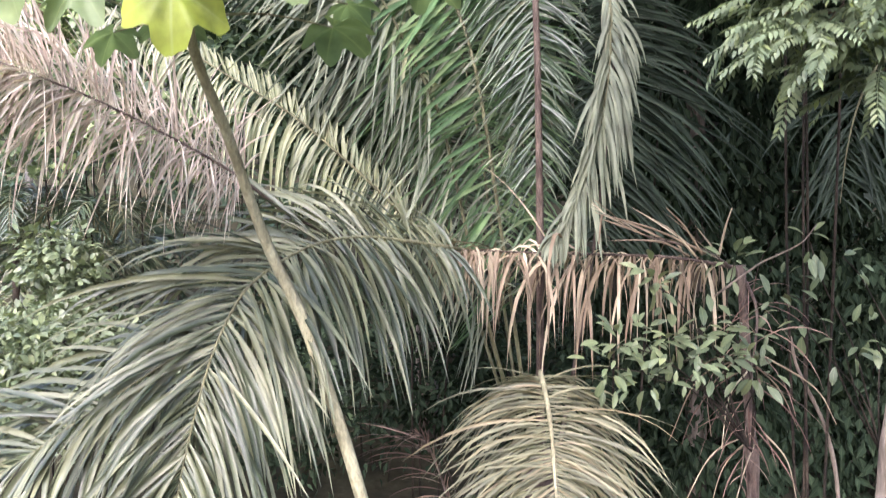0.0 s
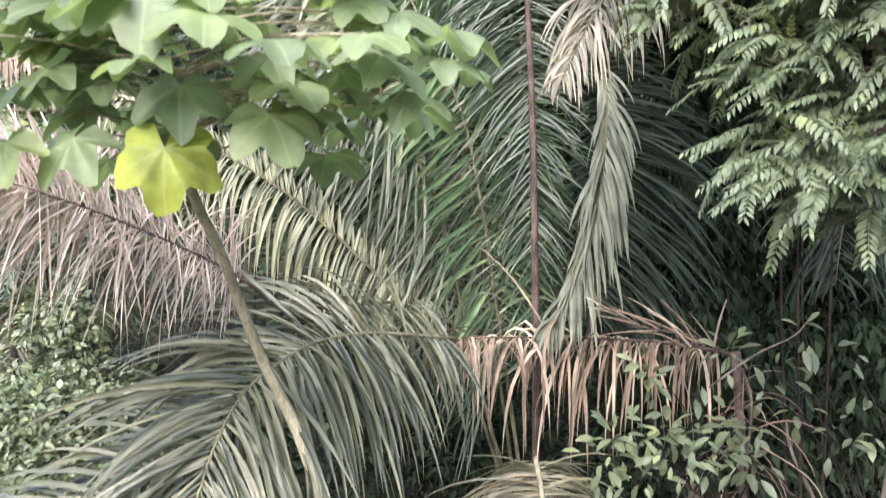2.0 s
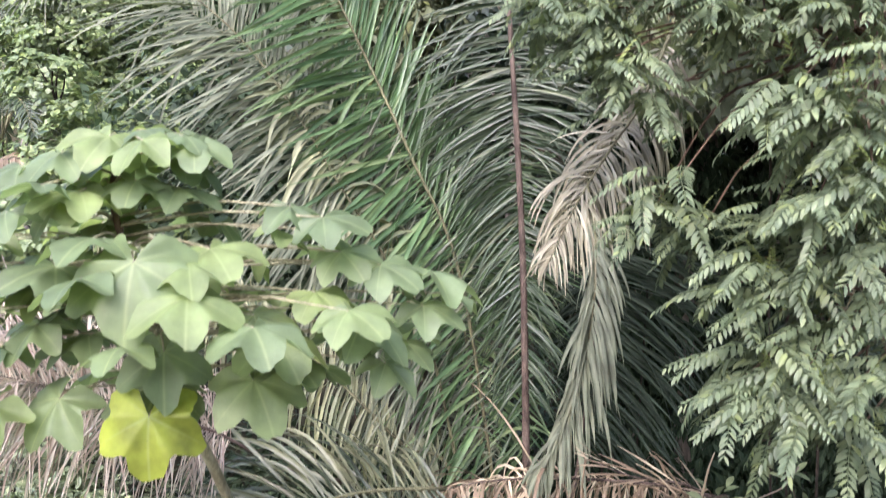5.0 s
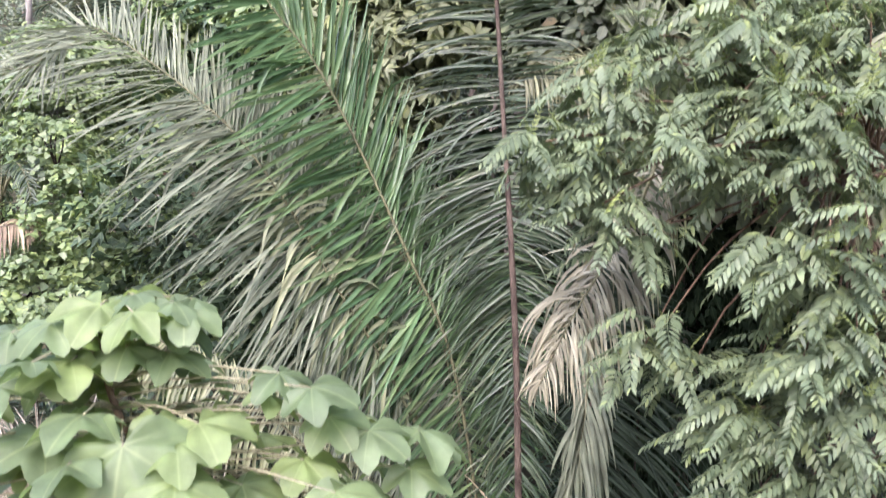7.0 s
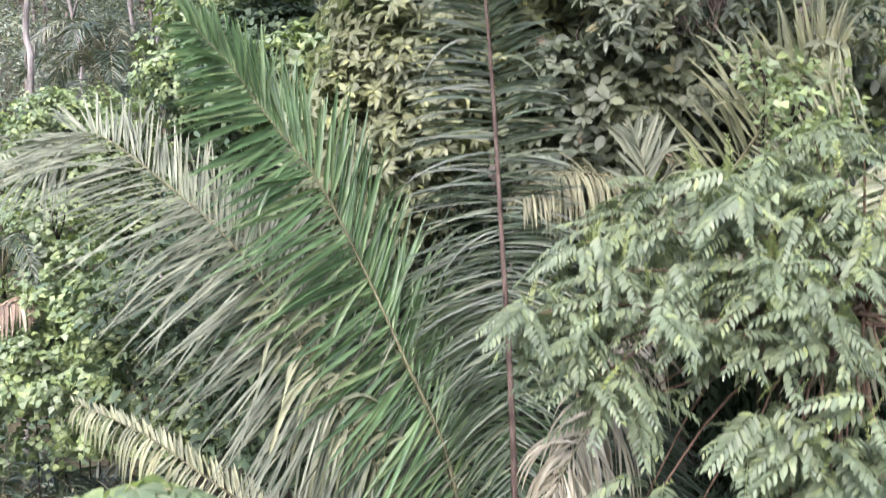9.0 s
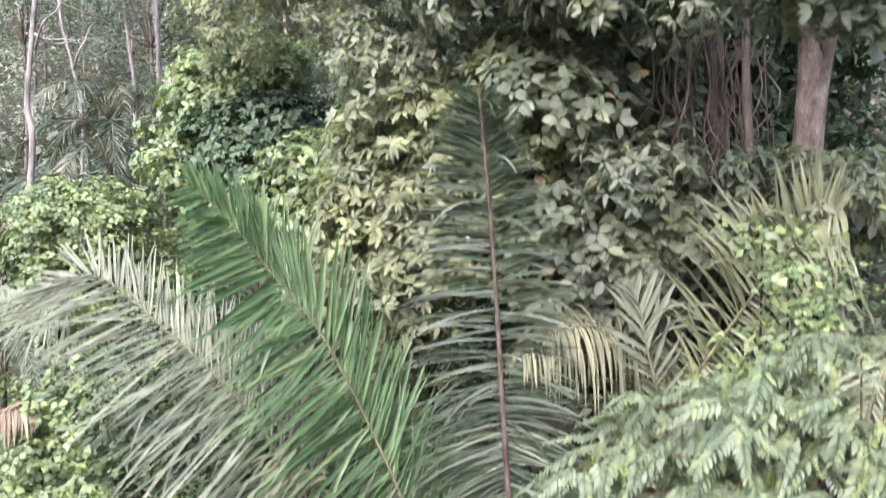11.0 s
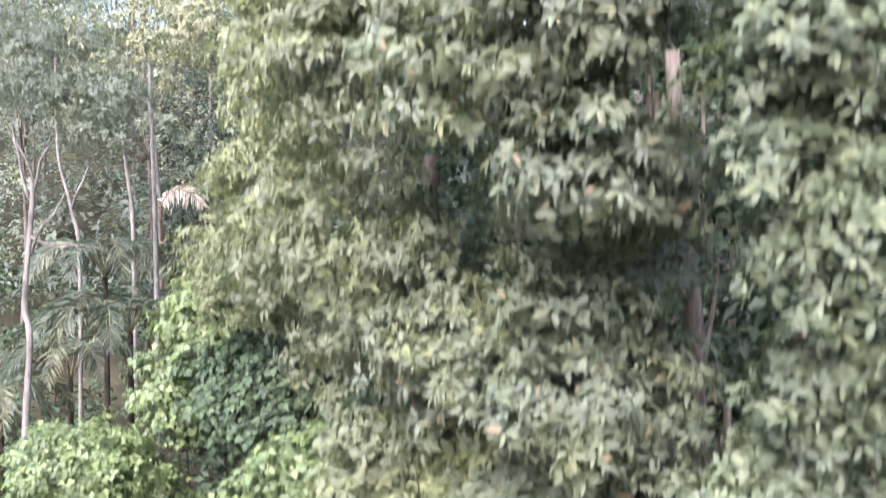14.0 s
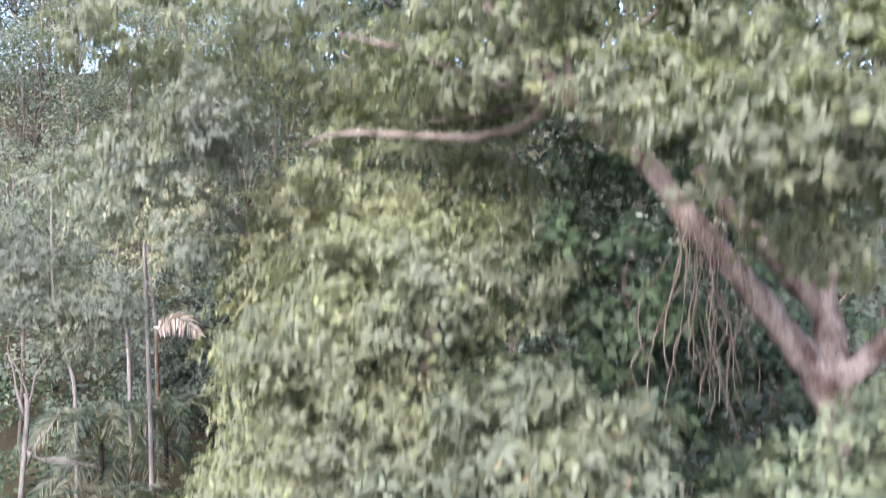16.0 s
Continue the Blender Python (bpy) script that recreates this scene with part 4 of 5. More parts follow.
bush("bush", (-2.56, 11.20, 1.95), [((-2.69, 11.20, 7.98), (0.75, 0.6, 0.7)), ((-3.14, 11.00, 7.17), (0.55, 0.6, 0.6)), ((-2.22, 11.40, 8.45), (0.6, 0.5, 0.5))],
     330, 50, 0.072, HEART, M_BRIGHT, "tall bush draped with bright green vine", clump_r=0.24, rosette=5)
# darkened leaves stand in for the shaded gap below the vines
bush("bush", (-1.61, 10.80, 2.12), [((-2.03, 10.80, 7.45), (1.0, 0.6, 0.5)), ((-1.11, 10.20, 6.87), (1.0, 0.7, 0.7)), ((-2.55, 11.20, 6.90), (0.9, 0.6, 0.6)), ((-1.87, 10.50, 7.24), (1.0, 0.6, 0.8))],
     400, 45, 0.085, HEART, M_LEAF_DARKENED, "bush with leaves darkened for the shade under the vines", clump_r=0.26, rosette=5)
bush("bush", (-0.66, 8.40, 3.10), [((-0.80, 8.60, 6.98), (0.8, 0.6, 0.35)), ((-1.17, 8.80, 6.59), (0.9, 0.6, 0.4)), ((-0.22, 8.00, 6.85), (0.7, 0.6, 0.5))],
     300, 45, 0.082, HEART, M_BRIGHT, "light green vine spilling over the bank", clump_r=0.22, rosette=5)
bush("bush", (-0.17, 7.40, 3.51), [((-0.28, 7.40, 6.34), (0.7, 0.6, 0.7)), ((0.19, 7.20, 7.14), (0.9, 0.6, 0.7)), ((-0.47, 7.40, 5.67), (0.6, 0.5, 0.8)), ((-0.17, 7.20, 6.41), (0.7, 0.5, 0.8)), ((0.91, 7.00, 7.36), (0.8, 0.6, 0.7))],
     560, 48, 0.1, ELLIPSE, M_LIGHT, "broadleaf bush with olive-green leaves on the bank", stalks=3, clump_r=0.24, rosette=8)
bush("bush", (1.35, 6.90, 3.73), [((1.37, 6.90, 6.10), (0.7, 0.5, 0.6)), ((1.85, 6.70, 6.37), (0.9, 0.5, 0.5)), ((2.84, 6.80, 6.55), (1.0, 0.5, 0.4)), ((1.49, 7.20, 7.61), (0.7, 0.6, 0.5)), ((1.51, 6.80, 6.40), (0.8, 0.5, 0.7)), ((0.95, 6.30, 7.35), (0.6, 0.35, 0.35))],
     470, 42, 0.105, OVAL, M_BROAD, "broadleaf shrub with glossy mid-green leaves", stalks=2, clump_r=0.24, hang=0.05, rosette=7)
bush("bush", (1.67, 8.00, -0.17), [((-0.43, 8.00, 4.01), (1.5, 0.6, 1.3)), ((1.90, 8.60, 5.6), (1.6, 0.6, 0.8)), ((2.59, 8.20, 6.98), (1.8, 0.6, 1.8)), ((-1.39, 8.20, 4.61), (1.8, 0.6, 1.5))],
     600, 26, 0.14, SIMPLE, M_LEAF_DARKENED, "undergrowth with leaves darkened for shade behind the palm", stalks=2, clump_r=0.32)

# near-black leaves at the back of the hollow; its shade is in their colour
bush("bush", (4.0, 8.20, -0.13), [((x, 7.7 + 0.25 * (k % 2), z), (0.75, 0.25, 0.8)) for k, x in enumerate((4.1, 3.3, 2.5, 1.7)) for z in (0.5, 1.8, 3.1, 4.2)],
     900, 24, 0.14, SLIM, M_LEAF_SHADED, "undergrowth with deep shade painted into its black-green leaves", stems=M_TWIG_SHADED, stalks=4, clump_r=0.3, hang=1.2, rise=0.2)
# same near-black leaves low down, standing in for shade on the floor
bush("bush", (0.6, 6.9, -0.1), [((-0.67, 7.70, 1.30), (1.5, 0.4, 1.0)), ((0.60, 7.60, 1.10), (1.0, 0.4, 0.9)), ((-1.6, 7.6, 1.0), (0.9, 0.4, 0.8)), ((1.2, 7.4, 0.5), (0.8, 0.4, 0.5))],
     260, 26, 0.1, SLIM, M_LEAF_SHADED, "low undergrowth coloured near-black as forest-floor shade", stems=M_TWIG_SHADED, stalks=2, clump_r=0.3)
# added leaf roof, mostly hidden, that blocks sky light above the hollow
bush("bush", (4.6, 8.6, 0), [((x, y, 4.95 + 0.1 * (y - 5)), (0.6, 0.6, 0.22)) for x in (4.6, 3.7, 2.8, 1.9) for y in (9.0, 8.1, 7.2, 6.3, 5.4)],
     520, 26, 0.15, SIMPLE, M_BROAD, "spreading broadleaf shrub added to keep light out of the hollow", stalks=2, clump_r=0.28)
bush("vine", (2.40, 5.60, 5.01), [((2.29, 5.40, 6.23), (0.35, 0.25, 0.3)), ((2.48, 5.40, 5.91), (0.3, 0.25, 0.35)), ((2.15, 5.50, 6.40), (0.3, 0.2, 0.15)), ((2.10, 5.40, 5.63), (0.2, 0.2, 0.25))],
     44, 22, 0.058, HEART, M_BRIGHT, "small-leaved vine smothering the palm frond", "climbing plant", clump_r=0.14)

# ---- trees on the bank ----
oak = thing("tree", (4.97, 8.40, -0.85), "large forest tree with pink-grey bark and a heavy leafy crown", "tree")
wood = Shape()
wood.tube(spline([(4.97, 8.40, -0.85), (4.22, 8.00, 3.30), (3.00, 6.70, 6.34), (2.83, 6.45, 7.30), (3.02, 6.35, 9.52), (3.17, 6.30, 10.80), (3.17, 6.30, 11.45)], 34), 0.1, 0.125, 12, 0.06)
put("trunk", wood, M_BARK_PINK, oak, "thick reddish-pink trunk")
bough = Shape()
bough.tube(spline([(3.17, 6.30, 11.20), (3.01, 6.30, 11.48), (2.80, 6.30, 11.74), (2.59, 6.30, 12.01), (2.34, 6.30, 12.29), (2.09, 6.30, 12.56), (1.93, 6.30, 12.78), (1.78, 6.40, 12.99), (1.57, 6.60, 13.20), (1.28, 6.70, 13.46), (0.90, 6.70, 13.85), (0.62, 6.70, 14.20)], 44), 0.13, 0.045, 10, 0.1)
put("limb", bough, M_BARK_PINK, oak, "pinkish bough leaning over")
bough = Shape()
bough.tube(spline([(3.16, 6.32, 11.40), (3.17, 6.50, 11.88), (2.95, 6.60, 12.15), (2.74, 6.60, 12.40), (2.50, 6.65, 12.62), (2.28, 6.80, 12.95)], 24), 0.13, 0.06, 10, 0.08)
put("limb", bough, M_BARK_PINK, oak, "pale pinkish bough with flaking bark")
bough = Shape()
bough.tube(spline([(3.15, 6.25, 11.36), (3.36, 6.20, 11.58), (3.55, 6.10, 11.85), (3.87, 5.95, 12.33)], 14), 0.11, 0.05, 9, 0.05)
put("limb", bough, M_BARK_PINK, oak)
bough = Shape()
bough.tube(spline([(3.17, 6.48, 11.86), (3.22, 6.45, 12.30), (3.20, 6.40, 12.75), (3.28, 6.40, 13.4)], 14), 0.05, 0.03, 8, 0.05)
put("limb", bough, M_BARK_PINK, oak)
bough = Shape()
limbs(bough, (1.26, 6.72, 13.50), [(-0.58, 7.40, 14.10), (-0.95, 7.60, 13.16), (0.19, 7.20, 13.35), (1.53, 7.00, 14.57)], 0.045, 0.015, 0.02, 7)
put("limb", bough, M_BARK_GREY, oak)
foliage("crown", [((1.28, 7.00, 13.63), (1.3, 1.0, 0.45)), ((2.53, 7.40, 13.46), (1.0, 0.6, 0.5)), ((1.57, 6.00, 13.41), (0.45, 0.35, 0.28)), ((2.36, 5.60, 12.78), (0.25, 0.25, 0.15)), ((2.73, 5.40, 13.30), (0.8, 0.7, 0.75)), ((2.73, 5.20, 12.60), (0.6, 0.5, 0.4)), ((-0.15, 8.20, 14.48), (1.6, 1.0, 0.5)), ((-2.52, 9.00, 14.42), (1.2, 0.8, 0.5)), ((1.99, 7.20, 14.26), (1.5, 0.9, 0.5)), ((0.62, 7.60, 13.71), (0.9, 0.6, 0.35)), ((2.95, 6.20, 14.03), (1.0, 0.8, 0.5)), ((0.70, 6.30, 14.20), (0.5, 0.4, 0.35)), ((1.75, 4.55, 12.92), (0.42, 0.3, 0.25)), ((2.18, 4.45, 12.98), (0.4, 0.3, 0.3)), ((2.70, 6.00, 6.70), (0.45, 0.3, 0.3)), ((3.05, 6.00, 8.05), (0.3, 0.25, 0.25))],
        720, 56, 0.085, ELLIPSE, M_OLIVE, oak, 0.24, spread=0.6, rosette=8)

front_tree = thing("tree", (2.38, 4.70, 0.02), "tree with thick pale-green oblong leaves", "tree")
wood = Shape()
wood.tube(spline([(2.38, 4.70, 0.02), (2.40, 4.70, 1.03), (2.48, 4.70, 1.75), (2.84, 4.80, 3.55), (3.00, 4.90, 4.99), (2.85, 4.90, 6.80), (2.39, 4.80, 9.31), (2.28, 4.80, 10.27)], 34), 0.035, 0.025, 8, 0.05)
limbs(wood, (2.39, 4.80, 9.31), [(1.82, 4.60, 10.76), (2.48, 4.60, 10.73), (2.07, 4.60, 10.55), (2.39, 4.50, 10.05), (2.22, 4.70, 8.27)], 0.03, 0.01)
put("trunk", wood, M_BARK_GREY, front_tree)
foliage("crown", [((1.88, 4.50, 10.74), (0.38, 0.4, 0.35)), ((2.27, 4.40, 10.81), (0.4, 0.4, 0.4)), ((2.06, 4.40, 10.29), (0.5, 0.45, 0.4)), ((2.41, 4.30, 10.26), (0.4, 0.4, 0.5)), ((2.16, 4.50, 9.64), (0.55, 0.4, 0.4)),
                  ((1.90, 4.60, 10.10), (0.35, 0.35, 0.3)), ((2.36, 4.40, 9.24), (0.5, 0.4, 0.5)), ((2.31, 4.70, 8.52), (0.45, 0.4, 0.5)), ((2.22, 4.90, 7.94), (0.6, 0.4, 0.35)), ((2.38, 4.50, 11.18), (0.4, 0.3, 0.2)), ((2.64, 4.50, 11.37), (0.25, 0.3, 0.3))],
        400, 54, 0.088, blade(0.18, [(0.2, 0.6), (0.5, 1.0), (0.8, 0.8)], 0.12, 0.2), M_PALE, front_tree, 0.2, 0.55, 0.5, -0.1, rosette=9)

mid_tree = thing("tree", (2.60, 8.30, -0.10), "leafy tree with slim grey stems and drooping clumps of foliage", "tree")
wood = Shape()
wood.tube(spline([(2.60, 8.30, -0.10), (2.50, 8.25, 3.00), (2.38, 7.40, 5.40), (2.32, 6.90, 6.32), (2.23, 6.80, 7.55), (2.14, 6.70, 8.76), (2.04, 6.70, 9.40), (1.97, 6.80, 10.73)], 26), 0.085, 0.06, 10, 0.07)
wood.tube(spline([(2.80, 8.40, -0.10), (2.60, 8.30, 3.20), (2.40, 7.20, 5.40), (2.31, 6.70, 6.98), (2.23, 6.75, 8.03), (2.35, 6.80, 8.99), (2.23, 6.70, 9.20), (2.18, 6.70, 10.51)], 20), 0.026, 0.016, 8, 0.05)
wood.tube(spline([(3.45, 8.60, -0.28), (3.10, 8.40, 3.60), (2.45, 6.40, 5.80), (2.32, 6.20, 6.75), (2.27, 6.20, 7.43), (2.27, 6.25, 8.09)], 16), 0.045, 0.03, 8, 0.05)
limbs(wood, (2.11, 6.70, 8.98), [(1.02, 6.30, 8.49), (0.61, 6.30, 9.30), (1.10, 6.20, 9.87), (0.29, 6.40, 10.48), (1.30, 6.30, 11.29), (0.76, 6.60, 12.03)], 0.012, 0.006)
put("trunk", wood, M_BARK_GREY, mid_tree, "slim grey-brown stems")
foliage("crown", [((1.12, 5.90, 8.22), (0.65, 0.5, 0.3)), ((0.41, 6.30, 8.37), (0.7, 0.5, 0.5)), ((1.45, 5.80, 7.95), (0.5, 0.4, 0.35)), ((1.20, 5.80, 9.64), (0.75, 0.5, 0.35)), ((1.07, 5.80, 8.22), (0.6, 0.4, 0.35)),
                  ((1.14, 5.40, 9.74), (0.65, 0.5, 0.4)), ((1.16, 5.40, 10.78), (0.6, 0.5, 0.6)), ((0.96, 5.40, 11.12), (0.7, 0.5, 0.5)), ((0.52, 5.70, 10.44), (0.8, 0.5, 0.6)), ((1.78, 6.30, 6.78), (0.8, 0.4, 0.3)), ((1.05, 6.00, 8.75), (0.6, 0.4, 0.3)), ((1.63, 6.10, 8.28), (0.5, 0.4, 0.35)), ((1.60, 6.40, 9.05), (0.5, 0.4, 0.3))],
        480, 63, 0.095, ELLIPSE, M_BROAD, mid_tree, 0.22, spread=0.6, hang=0.1, rise=0.5, rosette=9)
foliage("crown", [((-0.63, 7.20, 8.82), (0.8, 0.5, 0.7)), ((-0.15, 7.00, 7.76), (0.7, 0.5, 0.5)), ((-0.67, 7.00, 9.21), (0.9, 0.5, 0.7)), ((0.15, 6.50, 8.84), (0.8, 0.5, 0.7)), ((-0.39, 6.60, 10.28), (0.8, 0.5, 0.8)), ((0.29, 6.40, 10.90), (0.8, 0.5, 0.6)),
                  ((-0.44, 6.60, 10.74), (1.0, 0.6, 0.7)), ((-0.11, 6.80, 11.83), (0.9, 0.6, 0.7)), ((-0.68, 6.80, 11.51), (0.7, 0.6, 0.6)), ((0.38, 7.00, 12.13), (0.9, 0.6, 0.6))],
        620, 64, 0.082, SLIM, M_OLIVE, mid_tree, 0.22, spread=0.7, hang=0.1, rosette=8)
back_tree = thing("tree", (-0.22, 9.00, -3.61), "tall dense tree behind with small yellow-green leaves", "tree")
wood = Shape()
wood.tube(spline([(-0.22, 9.00, -3.61), (-0.12, 8.80, 3.56), (0.09, 8.60, 10.04), (0.39, 8.60, 13.03)], 20), 0.14, 0.05, 9, 0.05)
put("trunk", wood, M_BARK_GREY, back_tree)
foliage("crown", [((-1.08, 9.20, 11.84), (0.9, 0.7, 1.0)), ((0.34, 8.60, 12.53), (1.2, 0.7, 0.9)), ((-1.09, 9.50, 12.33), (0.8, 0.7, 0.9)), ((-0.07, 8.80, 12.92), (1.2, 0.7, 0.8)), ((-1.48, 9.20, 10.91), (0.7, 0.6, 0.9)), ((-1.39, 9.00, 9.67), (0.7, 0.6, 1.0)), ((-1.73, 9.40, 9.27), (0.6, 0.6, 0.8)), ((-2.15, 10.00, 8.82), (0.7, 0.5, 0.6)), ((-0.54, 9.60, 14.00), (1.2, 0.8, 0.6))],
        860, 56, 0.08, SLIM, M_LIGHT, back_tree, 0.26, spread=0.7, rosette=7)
# fills the gaps between crowns; their shade is in its dark leaf colour
gap_tree = thing("tree", (2.31, 7.80, -0.65), "tree with leaves darkened for the shaded gaps under the boughs", "tree")
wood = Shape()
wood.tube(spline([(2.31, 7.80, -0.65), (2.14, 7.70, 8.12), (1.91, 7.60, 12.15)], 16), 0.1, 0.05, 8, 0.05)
put("trunk", wood, M_BARK_GREY, gap_tree)
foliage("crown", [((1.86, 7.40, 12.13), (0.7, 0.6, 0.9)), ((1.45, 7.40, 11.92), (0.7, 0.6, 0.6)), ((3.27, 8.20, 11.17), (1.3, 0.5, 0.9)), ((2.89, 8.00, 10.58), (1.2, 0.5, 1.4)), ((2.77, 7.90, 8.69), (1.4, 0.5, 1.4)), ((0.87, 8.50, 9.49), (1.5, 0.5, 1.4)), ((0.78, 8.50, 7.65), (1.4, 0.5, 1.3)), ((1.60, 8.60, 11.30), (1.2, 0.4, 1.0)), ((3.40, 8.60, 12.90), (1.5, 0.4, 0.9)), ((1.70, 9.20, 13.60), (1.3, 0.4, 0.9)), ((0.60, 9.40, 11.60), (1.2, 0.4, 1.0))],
        700, 36, 0.12, SIMPLE, M_LEAF_DARKENED, gap_tree, 0.3, rosette=6)


# ---- lianas and dead strands ----
def lianas(at, count, x0, x1, y, z0, z1, radius, label, sway=0.06):
    ob = thing("lianas", at, label, "liana")
    for k in range(count):
        x = rng.uniform(x0, x1)
        t, b = np.array((x, y + rng.normal() * 0.1, z1 - rng.uniform(0, 0.2))), np.array((x + rng.normal() * 0.15, y + rng.normal() * 0.1, z0 + rng.uniform(0, 0.4)))
        mids = [t + (b - t) * s + rng.normal(size=3) * sway * np.array((1, 0.5, 0.2)) for s in (0.3, 0.55, 0.8)]
        mids.sort(key=lambda q: -q[2])
        put("strand", Shape().tube(spline([t, *mids, b], 14), radius * rng.uniform(0.5, 1.2), radius * rng.uniform(0.3, 0.8), 5), M_LIANA, ob)
    return ob


LA, LB = (1.91, 6.10, 12.68), (2.39, 6.10, 11.11)
lianas(LB, 24, LA[0], LB[0], 6.1, LB[2], LA[2], 0.0055, "bundle of thin bare hanging lianas")
LC, LD = (1.17, 6.90, 7.70), (2.57, 6.90, 6.37)
lianas(LD, 40, LC[0], LD[0], 6.4, LD[2], LC[2] + 0.2, 0.008, "tangle of dead hanging vines and twigs", 0.1)


# ---- far trees on the slope ----
def slim_tree(at, line, r0, forks, masses, clumps, per, size, material, label):
    ob = thing("tree", at, label, "tree", "slender trees on the slope")
    wood = Shape()
    wood.tube(spline([at, *line], 26), r0, r0 * 0.55, 9, 0.04)
    put("trunk", wood, M_BARK_PALE, ob, "pale smooth trunk")
    for start, end, r in forks:
        put("limb", limbs(Shape(), start, [end], r, r * 0.4, 0.02, 6), M_BARK_PALE, ob)
    if masses:
        foliage("crown", masses, clumps, per, size, SIMPLE, material, ob, 0.26, 0.7, 0.4, 0.2, rosette=6)
    return ob


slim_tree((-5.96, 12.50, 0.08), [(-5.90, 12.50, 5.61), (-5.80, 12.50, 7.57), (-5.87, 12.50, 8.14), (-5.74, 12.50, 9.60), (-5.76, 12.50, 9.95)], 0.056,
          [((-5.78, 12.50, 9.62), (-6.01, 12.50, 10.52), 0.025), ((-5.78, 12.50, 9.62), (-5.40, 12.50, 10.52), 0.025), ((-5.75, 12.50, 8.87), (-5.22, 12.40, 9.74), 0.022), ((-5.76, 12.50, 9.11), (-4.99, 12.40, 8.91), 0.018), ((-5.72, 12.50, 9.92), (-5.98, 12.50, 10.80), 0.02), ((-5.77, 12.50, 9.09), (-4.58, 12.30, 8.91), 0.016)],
          [((-5.72, 12.60, 11.26), (0.9, 0.7, 0.4)), ((-4.74, 12.80, 11.20), (0.7, 0.6, 0.3)), ((-6.14, 12.80, 11.85), (0.8, 0.6, 0.4)), ((-5.08, 12.80, 10.62), (0.6, 0.5, 0.25)), ((-5.85, 12.60, 11.62), (0.9, 0.8, 0.55)), ((-4.83, 12.90, 11.22), (0.75, 0.7, 0.5)), ((-5.62, 13.00, 12.31), (1.0, 0.7, 0.4))], 420, 50, 0.055, M_FAR_HAZE_PALE, "slender pale-barked tree with an airy grey-green crown")
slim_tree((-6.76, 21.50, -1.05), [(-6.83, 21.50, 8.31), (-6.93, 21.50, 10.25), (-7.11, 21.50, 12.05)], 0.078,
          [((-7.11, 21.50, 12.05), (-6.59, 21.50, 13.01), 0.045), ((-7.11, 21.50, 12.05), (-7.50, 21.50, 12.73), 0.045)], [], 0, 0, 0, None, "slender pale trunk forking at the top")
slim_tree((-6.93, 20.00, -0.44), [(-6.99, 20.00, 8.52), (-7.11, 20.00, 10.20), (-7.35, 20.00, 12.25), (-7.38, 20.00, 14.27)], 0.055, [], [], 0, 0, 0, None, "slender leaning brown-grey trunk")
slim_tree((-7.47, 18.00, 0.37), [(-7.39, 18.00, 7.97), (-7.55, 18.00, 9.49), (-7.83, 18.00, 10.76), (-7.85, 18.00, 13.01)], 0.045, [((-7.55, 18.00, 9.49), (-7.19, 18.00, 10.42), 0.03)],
          [((-6.55, 19.00, 11.22), (1.2, 0.8, 0.4)), ((-8.01, 19.00, 13.17), (1.2, 0.8, 0.6))], 110, 50, 0.09, M_FAR_HAZE_PALE, "slender trunk with a thin pale crown")
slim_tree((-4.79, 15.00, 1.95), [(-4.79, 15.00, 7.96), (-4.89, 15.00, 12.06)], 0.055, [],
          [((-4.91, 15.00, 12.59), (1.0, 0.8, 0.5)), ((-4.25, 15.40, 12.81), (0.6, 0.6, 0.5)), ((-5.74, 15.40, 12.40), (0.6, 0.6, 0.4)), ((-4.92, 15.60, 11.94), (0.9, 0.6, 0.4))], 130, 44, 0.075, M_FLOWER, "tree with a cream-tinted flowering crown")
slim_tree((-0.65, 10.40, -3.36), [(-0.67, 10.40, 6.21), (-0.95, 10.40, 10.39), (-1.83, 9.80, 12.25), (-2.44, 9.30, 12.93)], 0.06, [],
          [((-2.53, 9.00, 13.15), (0.7, 0.5, 0.55)), ((-3.19, 9.20, 12.86), (0.55, 0.5, 0.5)), ((-2.01, 8.80, 13.59), (0.5, 0.5, 0.6)), ((-2.36, 9.00, 12.33), (0.4, 0.4, 0.3))], 200, 44, 0.07, M_FAR_HAZE_PALE, "tree with drooping grey-green foliage")

dead = thing("dead_frond", (-4.35, 8.40, 3.94), "red-brown dead palm frond caught in the bushes", "palm frond")
frond(dead, [(-4.85, 8.40, 3.93), (-4.40, 8.40, 4.46), (-4.07, 8.40, 4.60), (-3.84, 8.40, 4.55)], 34, 0.45, (0, -0.4, 0.9), M_PALM_DEAD, M_RACHIS_RED, 70, 2.6, 0.03, 1, 1, 0.05, 0.014)

bush("bush", (-6.0, 22.5, 3.5), [((-6.1, 22.5, 9.9), (1.0, 0.8, 1.0)), ((-5.3, 22.8, 11.2), (1.0, 0.8, 0.9)), ((-6.3, 23.0, 11.4), (0.9, 0.8, 0.8)), ((-4.8, 22.6, 9.5), (0.9, 0.8, 1.0)), ((-6.0, 22.4, 8.2), (1.2, 0.8, 0.9)), ((-7.6, 23.5, 8.4), (1.2, 0.8, 0.8))],
     300, 36, 0.12, SIMPLE, M_FAR_HAZE_DARK, "dark-leaved tree thicket on the slope", stalks=3, clump_r=0.4, rosette=6)
slope_palm = thing("palm", (-6.75, 21.3, 4.6), "slender palm with one pale arching frond", "palm tree", "understorey palms")
put("trunk", Shape().tube(spline([(-6.75, 21.3, 4.6), (-6.72, 21.2, 7.5), (-6.70, 21.0, 9.6)], 10), 0.05, 0.04, 8, 0.05), M_TWIG, slope_palm)
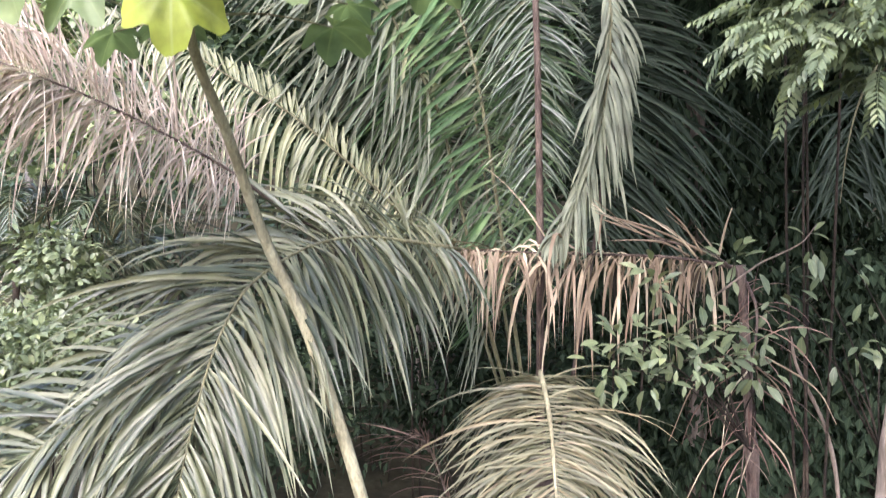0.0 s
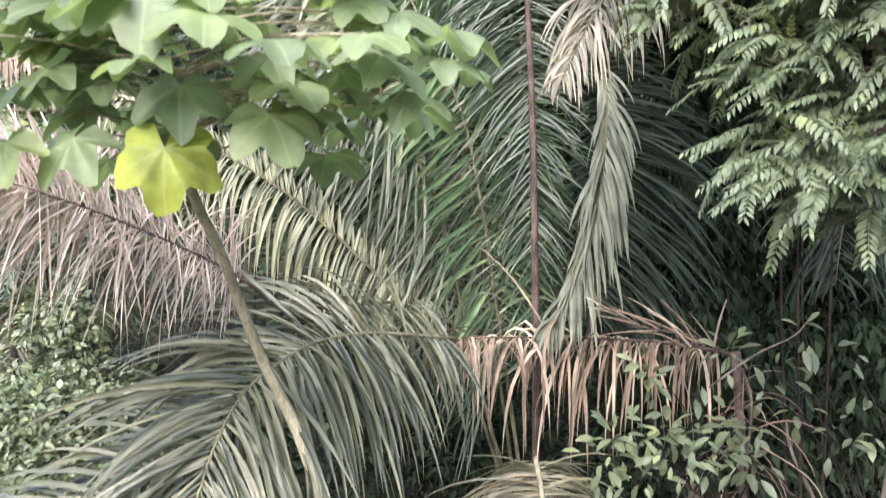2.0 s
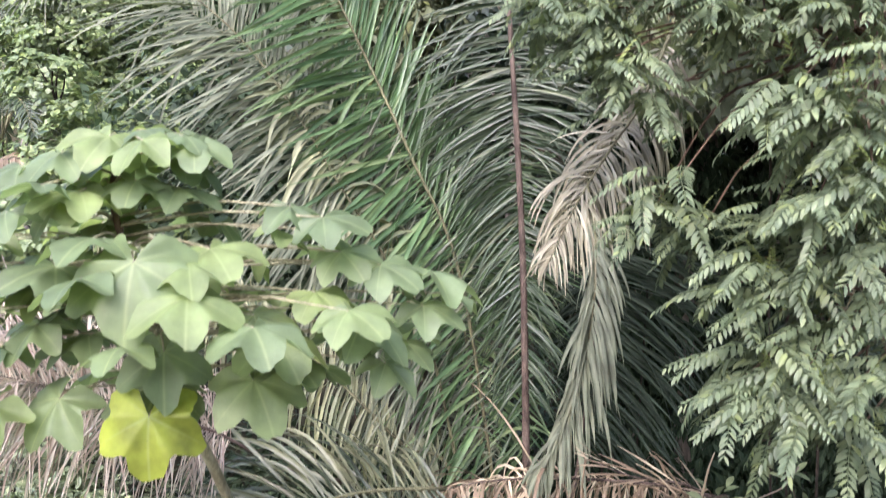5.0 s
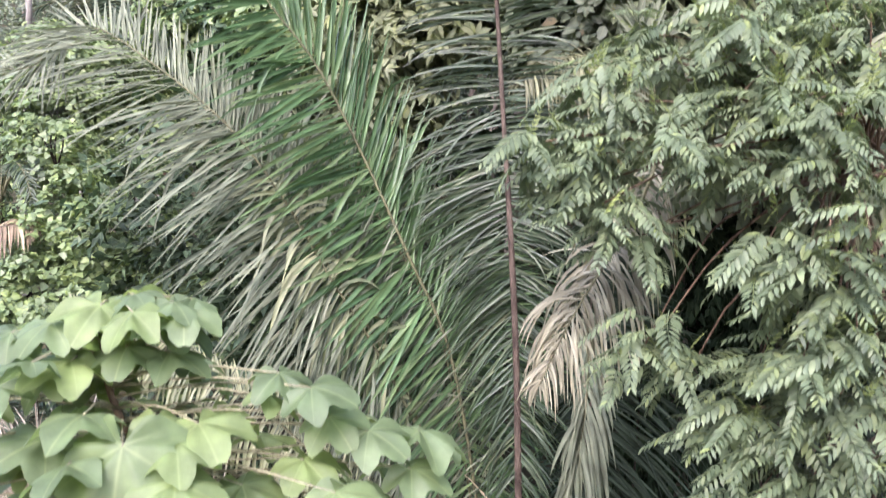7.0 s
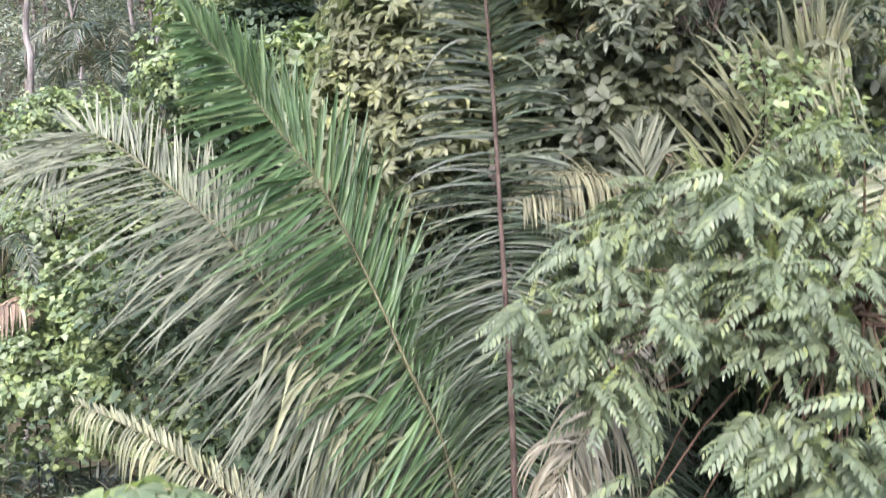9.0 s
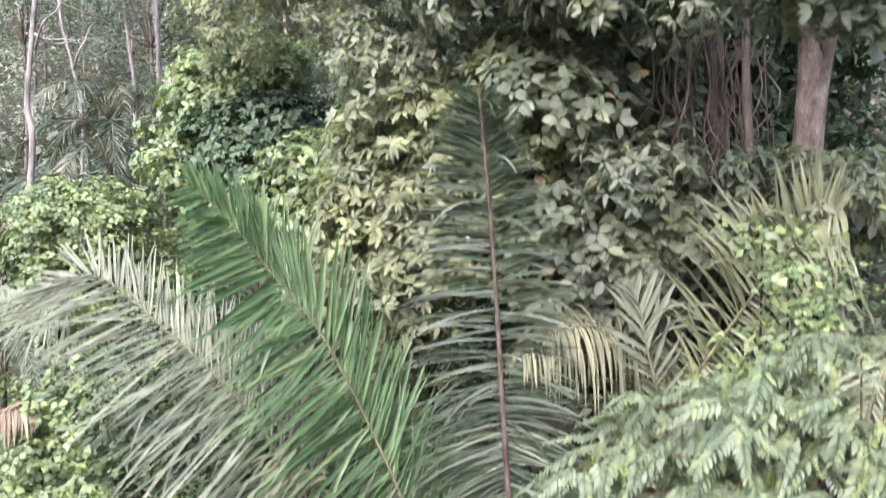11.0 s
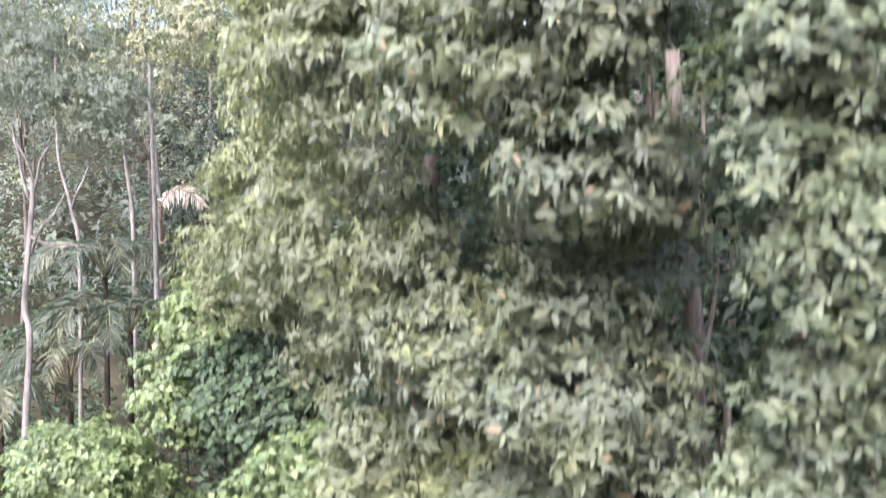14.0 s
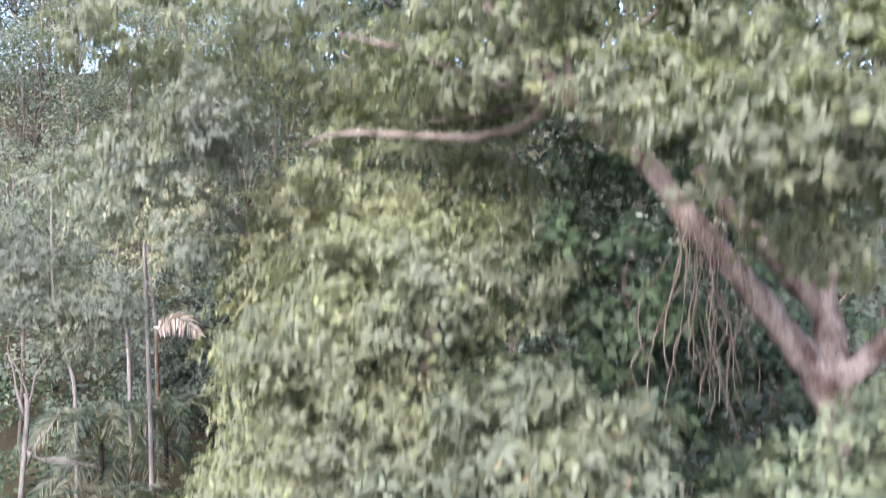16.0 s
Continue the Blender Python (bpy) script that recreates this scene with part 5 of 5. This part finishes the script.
frond(slope_palm, [(-6.70, 21.0, 9.6), (-6.45, 20.95, 9.95), (-6.05, 20.9, 9.98), (-5.60, 20.85, 9.62)], 30, 0.5, (0, -0.5, 0.85), M_PALM_PINK, M_RACHIS, 70, 1.8, 0.05, 1, 1, 0.1, 0.02, label="bleached pale frond")

# small palms in the understorey
under = thing("palm", (-4.57, 10.00, -0.86), "small understorey palm with dark drooping fronds", "palm tree", "understorey palms")
U0 = np.array((-4.46, 10.00, 1.39))
for k in range(9):
    a = radians(20 + 36 * k)
    o = np.array((math.cos(a), 0.6 * math.sin(a), 0))
    frond(under, [U0, U0 + o * 0.5 + UP * 0.7, U0 + o * 1.1 + UP * 0.9, U0 + o * 1.7 + UP * 0.55, U0 + o * 2.1 + UP * 0.0], 38, 0.55, (0, -0.3, 1), M_PALM_OLD if k % 2 else M_PALM, M_RACHIS, 55, 0.9, 0.035, 1, 1, 0.2, 0.02)
put("trunk", Shape().tube(spline([U0 - UP * 3, U0 - UP * 1.5, U0], 8), 0.07, 0.06, 9, 0.04), M_TWIG_SHADED, under)
for c, s in (((-4.36, 8.90, 2.33), 0.55), ((-3.25, 8.70, 2.23), 0.5), ((-3.27, 8.40, 1.88), 0.4), ((-6.30, 15.00, 6.56), 0.7), ((-5.97, 17.00, 7.06), 0.9), ((-6.88, 14.00, 6.09), 0.7), ((-5.03, 17.00, 8.21), 0.7), ((-5.11, 14.00, 7.35), 0.7), ((-6.94, 24.00, 9.48), 0.8), ((-4.52, 9.20, 4.83), 0.45), ((-6.07, 16.00, 8.26), 0.7)):
    copy_thing(under, Matrix.Translation(Vector(c) + (Vector(under.location) - Vector(U0)) * s) @ Matrix.Rotation(c[0] * 3, 4, "Z") @ Matrix.Scale(s, 4))


# the wood on the hill: three kinds of trees, set out over the slope
def hill_tree(seed, material, label):
    r = np.random.default_rng(seed)
    ob = thing("tree", (0, 0, 0), label, "tree", "trees on the hill")
    wood = Shape()
    h = 7.5
    wood.tube(spline([(0, 0, -0.5), (0.2, 0, 2.5), (0.1, 0.1, 5), (0, 0, h)], 12), 0.06, 0.035, 8, 0.05)
    tops = [(r.normal() * 1.4, r.normal() * 1.0, h + r.normal() * 1.3) for k in range(7)]
    limbs(wood, (0.1, 0.1, 5), tops, 0.035, 0.012)
    put("trunk", wood, M_BARK_GREY, ob)
    foliage("crown", [(c, (1.3, 1.1, 0.8)) for c in tops] + [((0.3, -0.3, 5.2), (1.6, 1.1, 1.3)), ((0.5, -0.6, 3.2), (1.4, 0.9, 1.4)), ((-0.8, -0.5, 2.0), (1.3, 0.9, 1.3))], 145, 28, 0.13, SIMPLE, material, ob, 0.42, 0.7, 0.4, 0.2)
    return ob


# crown colours carry the haze of the hillside
kinds = [hill_tree(1, M_FAR_HAZE, "forest tree with a dense mid-green crown"), hill_tree(2, M_FAR_HAZE_PALE, "forest tree with a green crown paled for haze"), hill_tree(3, M_FAR_HAZE_DARK, "forest tree with a dark green crown")]
spots = []
for row in range(8):
    y = 23 + row * 5.0
    for k in range(5):
        x = -0.58 * y - 0.5 + (0.5 * y + 1.5) * k / 4 + rng.normal() * 0.8
        spots.append((x, y + rng.normal() * 1.5))
for row in range(3):
    for k in range(4):
        spots.append((4.6 + 3.0 * k + rng.normal() * 0.5 + 0.3 * row, 9.8 + 3.6 * row + rng.normal() * 0.6))
tall = len(spots)
spots += [(x + 0.4 * rng.normal(), y) for y in (18.0, 21.5, 25.0) for x in (1.2, 3.8, 6.8, 9.8)]
spots += [(-0.62 * y + 0.5 * y * k / 6 + rng.normal(), y + rng.normal() * 2) for y in (51.0, 60.0, 69.0) for k in range(7)]
tall_end = len(spots)
# unseen trees to either side, added to cut light from there
spots += [(13.0, 7.5), (15.0, 3.5), (16.0, 0.0), (-15.0, 3.0), (-16.0, 8.0)]
for k, (x, y) in enumerate(spots):
    s = rng.uniform(2.0, 2.4) if tall <= k < tall_end else rng.uniform(1.0, 1.5)
    m = Matrix.Translation((x, y, ground_height(x, y) - 0.2)) @ Matrix.Rotation(rng.uniform(0, 6.28), 4, "Z") @ Matrix.Scale(s, 4)
    if k < 3:
        kinds[k].matrix_basis = Matrix.Translation((x, y, ground_height(x, y) - 0.2))
    else:
        copy_thing(kinds[int(rng.choice(3, p=(0.4, 0.3, 0.3)))], m)

# undergrowth on the slope
scrub = thing("undergrowth", (0, 12, 0), "dense undergrowth with leaves darkened for forest-floor shade", "undergrowth", kind="stuff")
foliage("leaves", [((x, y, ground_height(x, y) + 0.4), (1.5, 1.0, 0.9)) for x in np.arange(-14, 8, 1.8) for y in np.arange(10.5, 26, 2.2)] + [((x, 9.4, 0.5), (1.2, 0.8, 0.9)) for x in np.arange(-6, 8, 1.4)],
        1700, 22, 0.18, SIMPLE, M_LEAF_DARKENED, scrub, 0.4)
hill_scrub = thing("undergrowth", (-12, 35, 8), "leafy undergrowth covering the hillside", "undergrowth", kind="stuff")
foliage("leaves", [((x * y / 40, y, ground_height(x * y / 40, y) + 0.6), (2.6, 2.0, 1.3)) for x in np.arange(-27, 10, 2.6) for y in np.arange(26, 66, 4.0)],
        1200, 24, 0.3, SIMPLE, M_FAR_HAZE, hill_scrub, 0.7)
# unseen trees added behind the camera, a ring that blocks low light from the front
for k in range(16):
    a = radians(175 + 190 * k / 15)
    r = 17 + 4 * (k % 2)
    x, y = r * math.cos(a), r * math.sin(a)
    copy_thing(kinds[k % 3], Matrix.Translation((x, y, ground_height(x, y))) @ Matrix.Rotation(k, 4, "Z") @ Matrix.Scale(1.9 + 0.2 * (k % 3), 4))
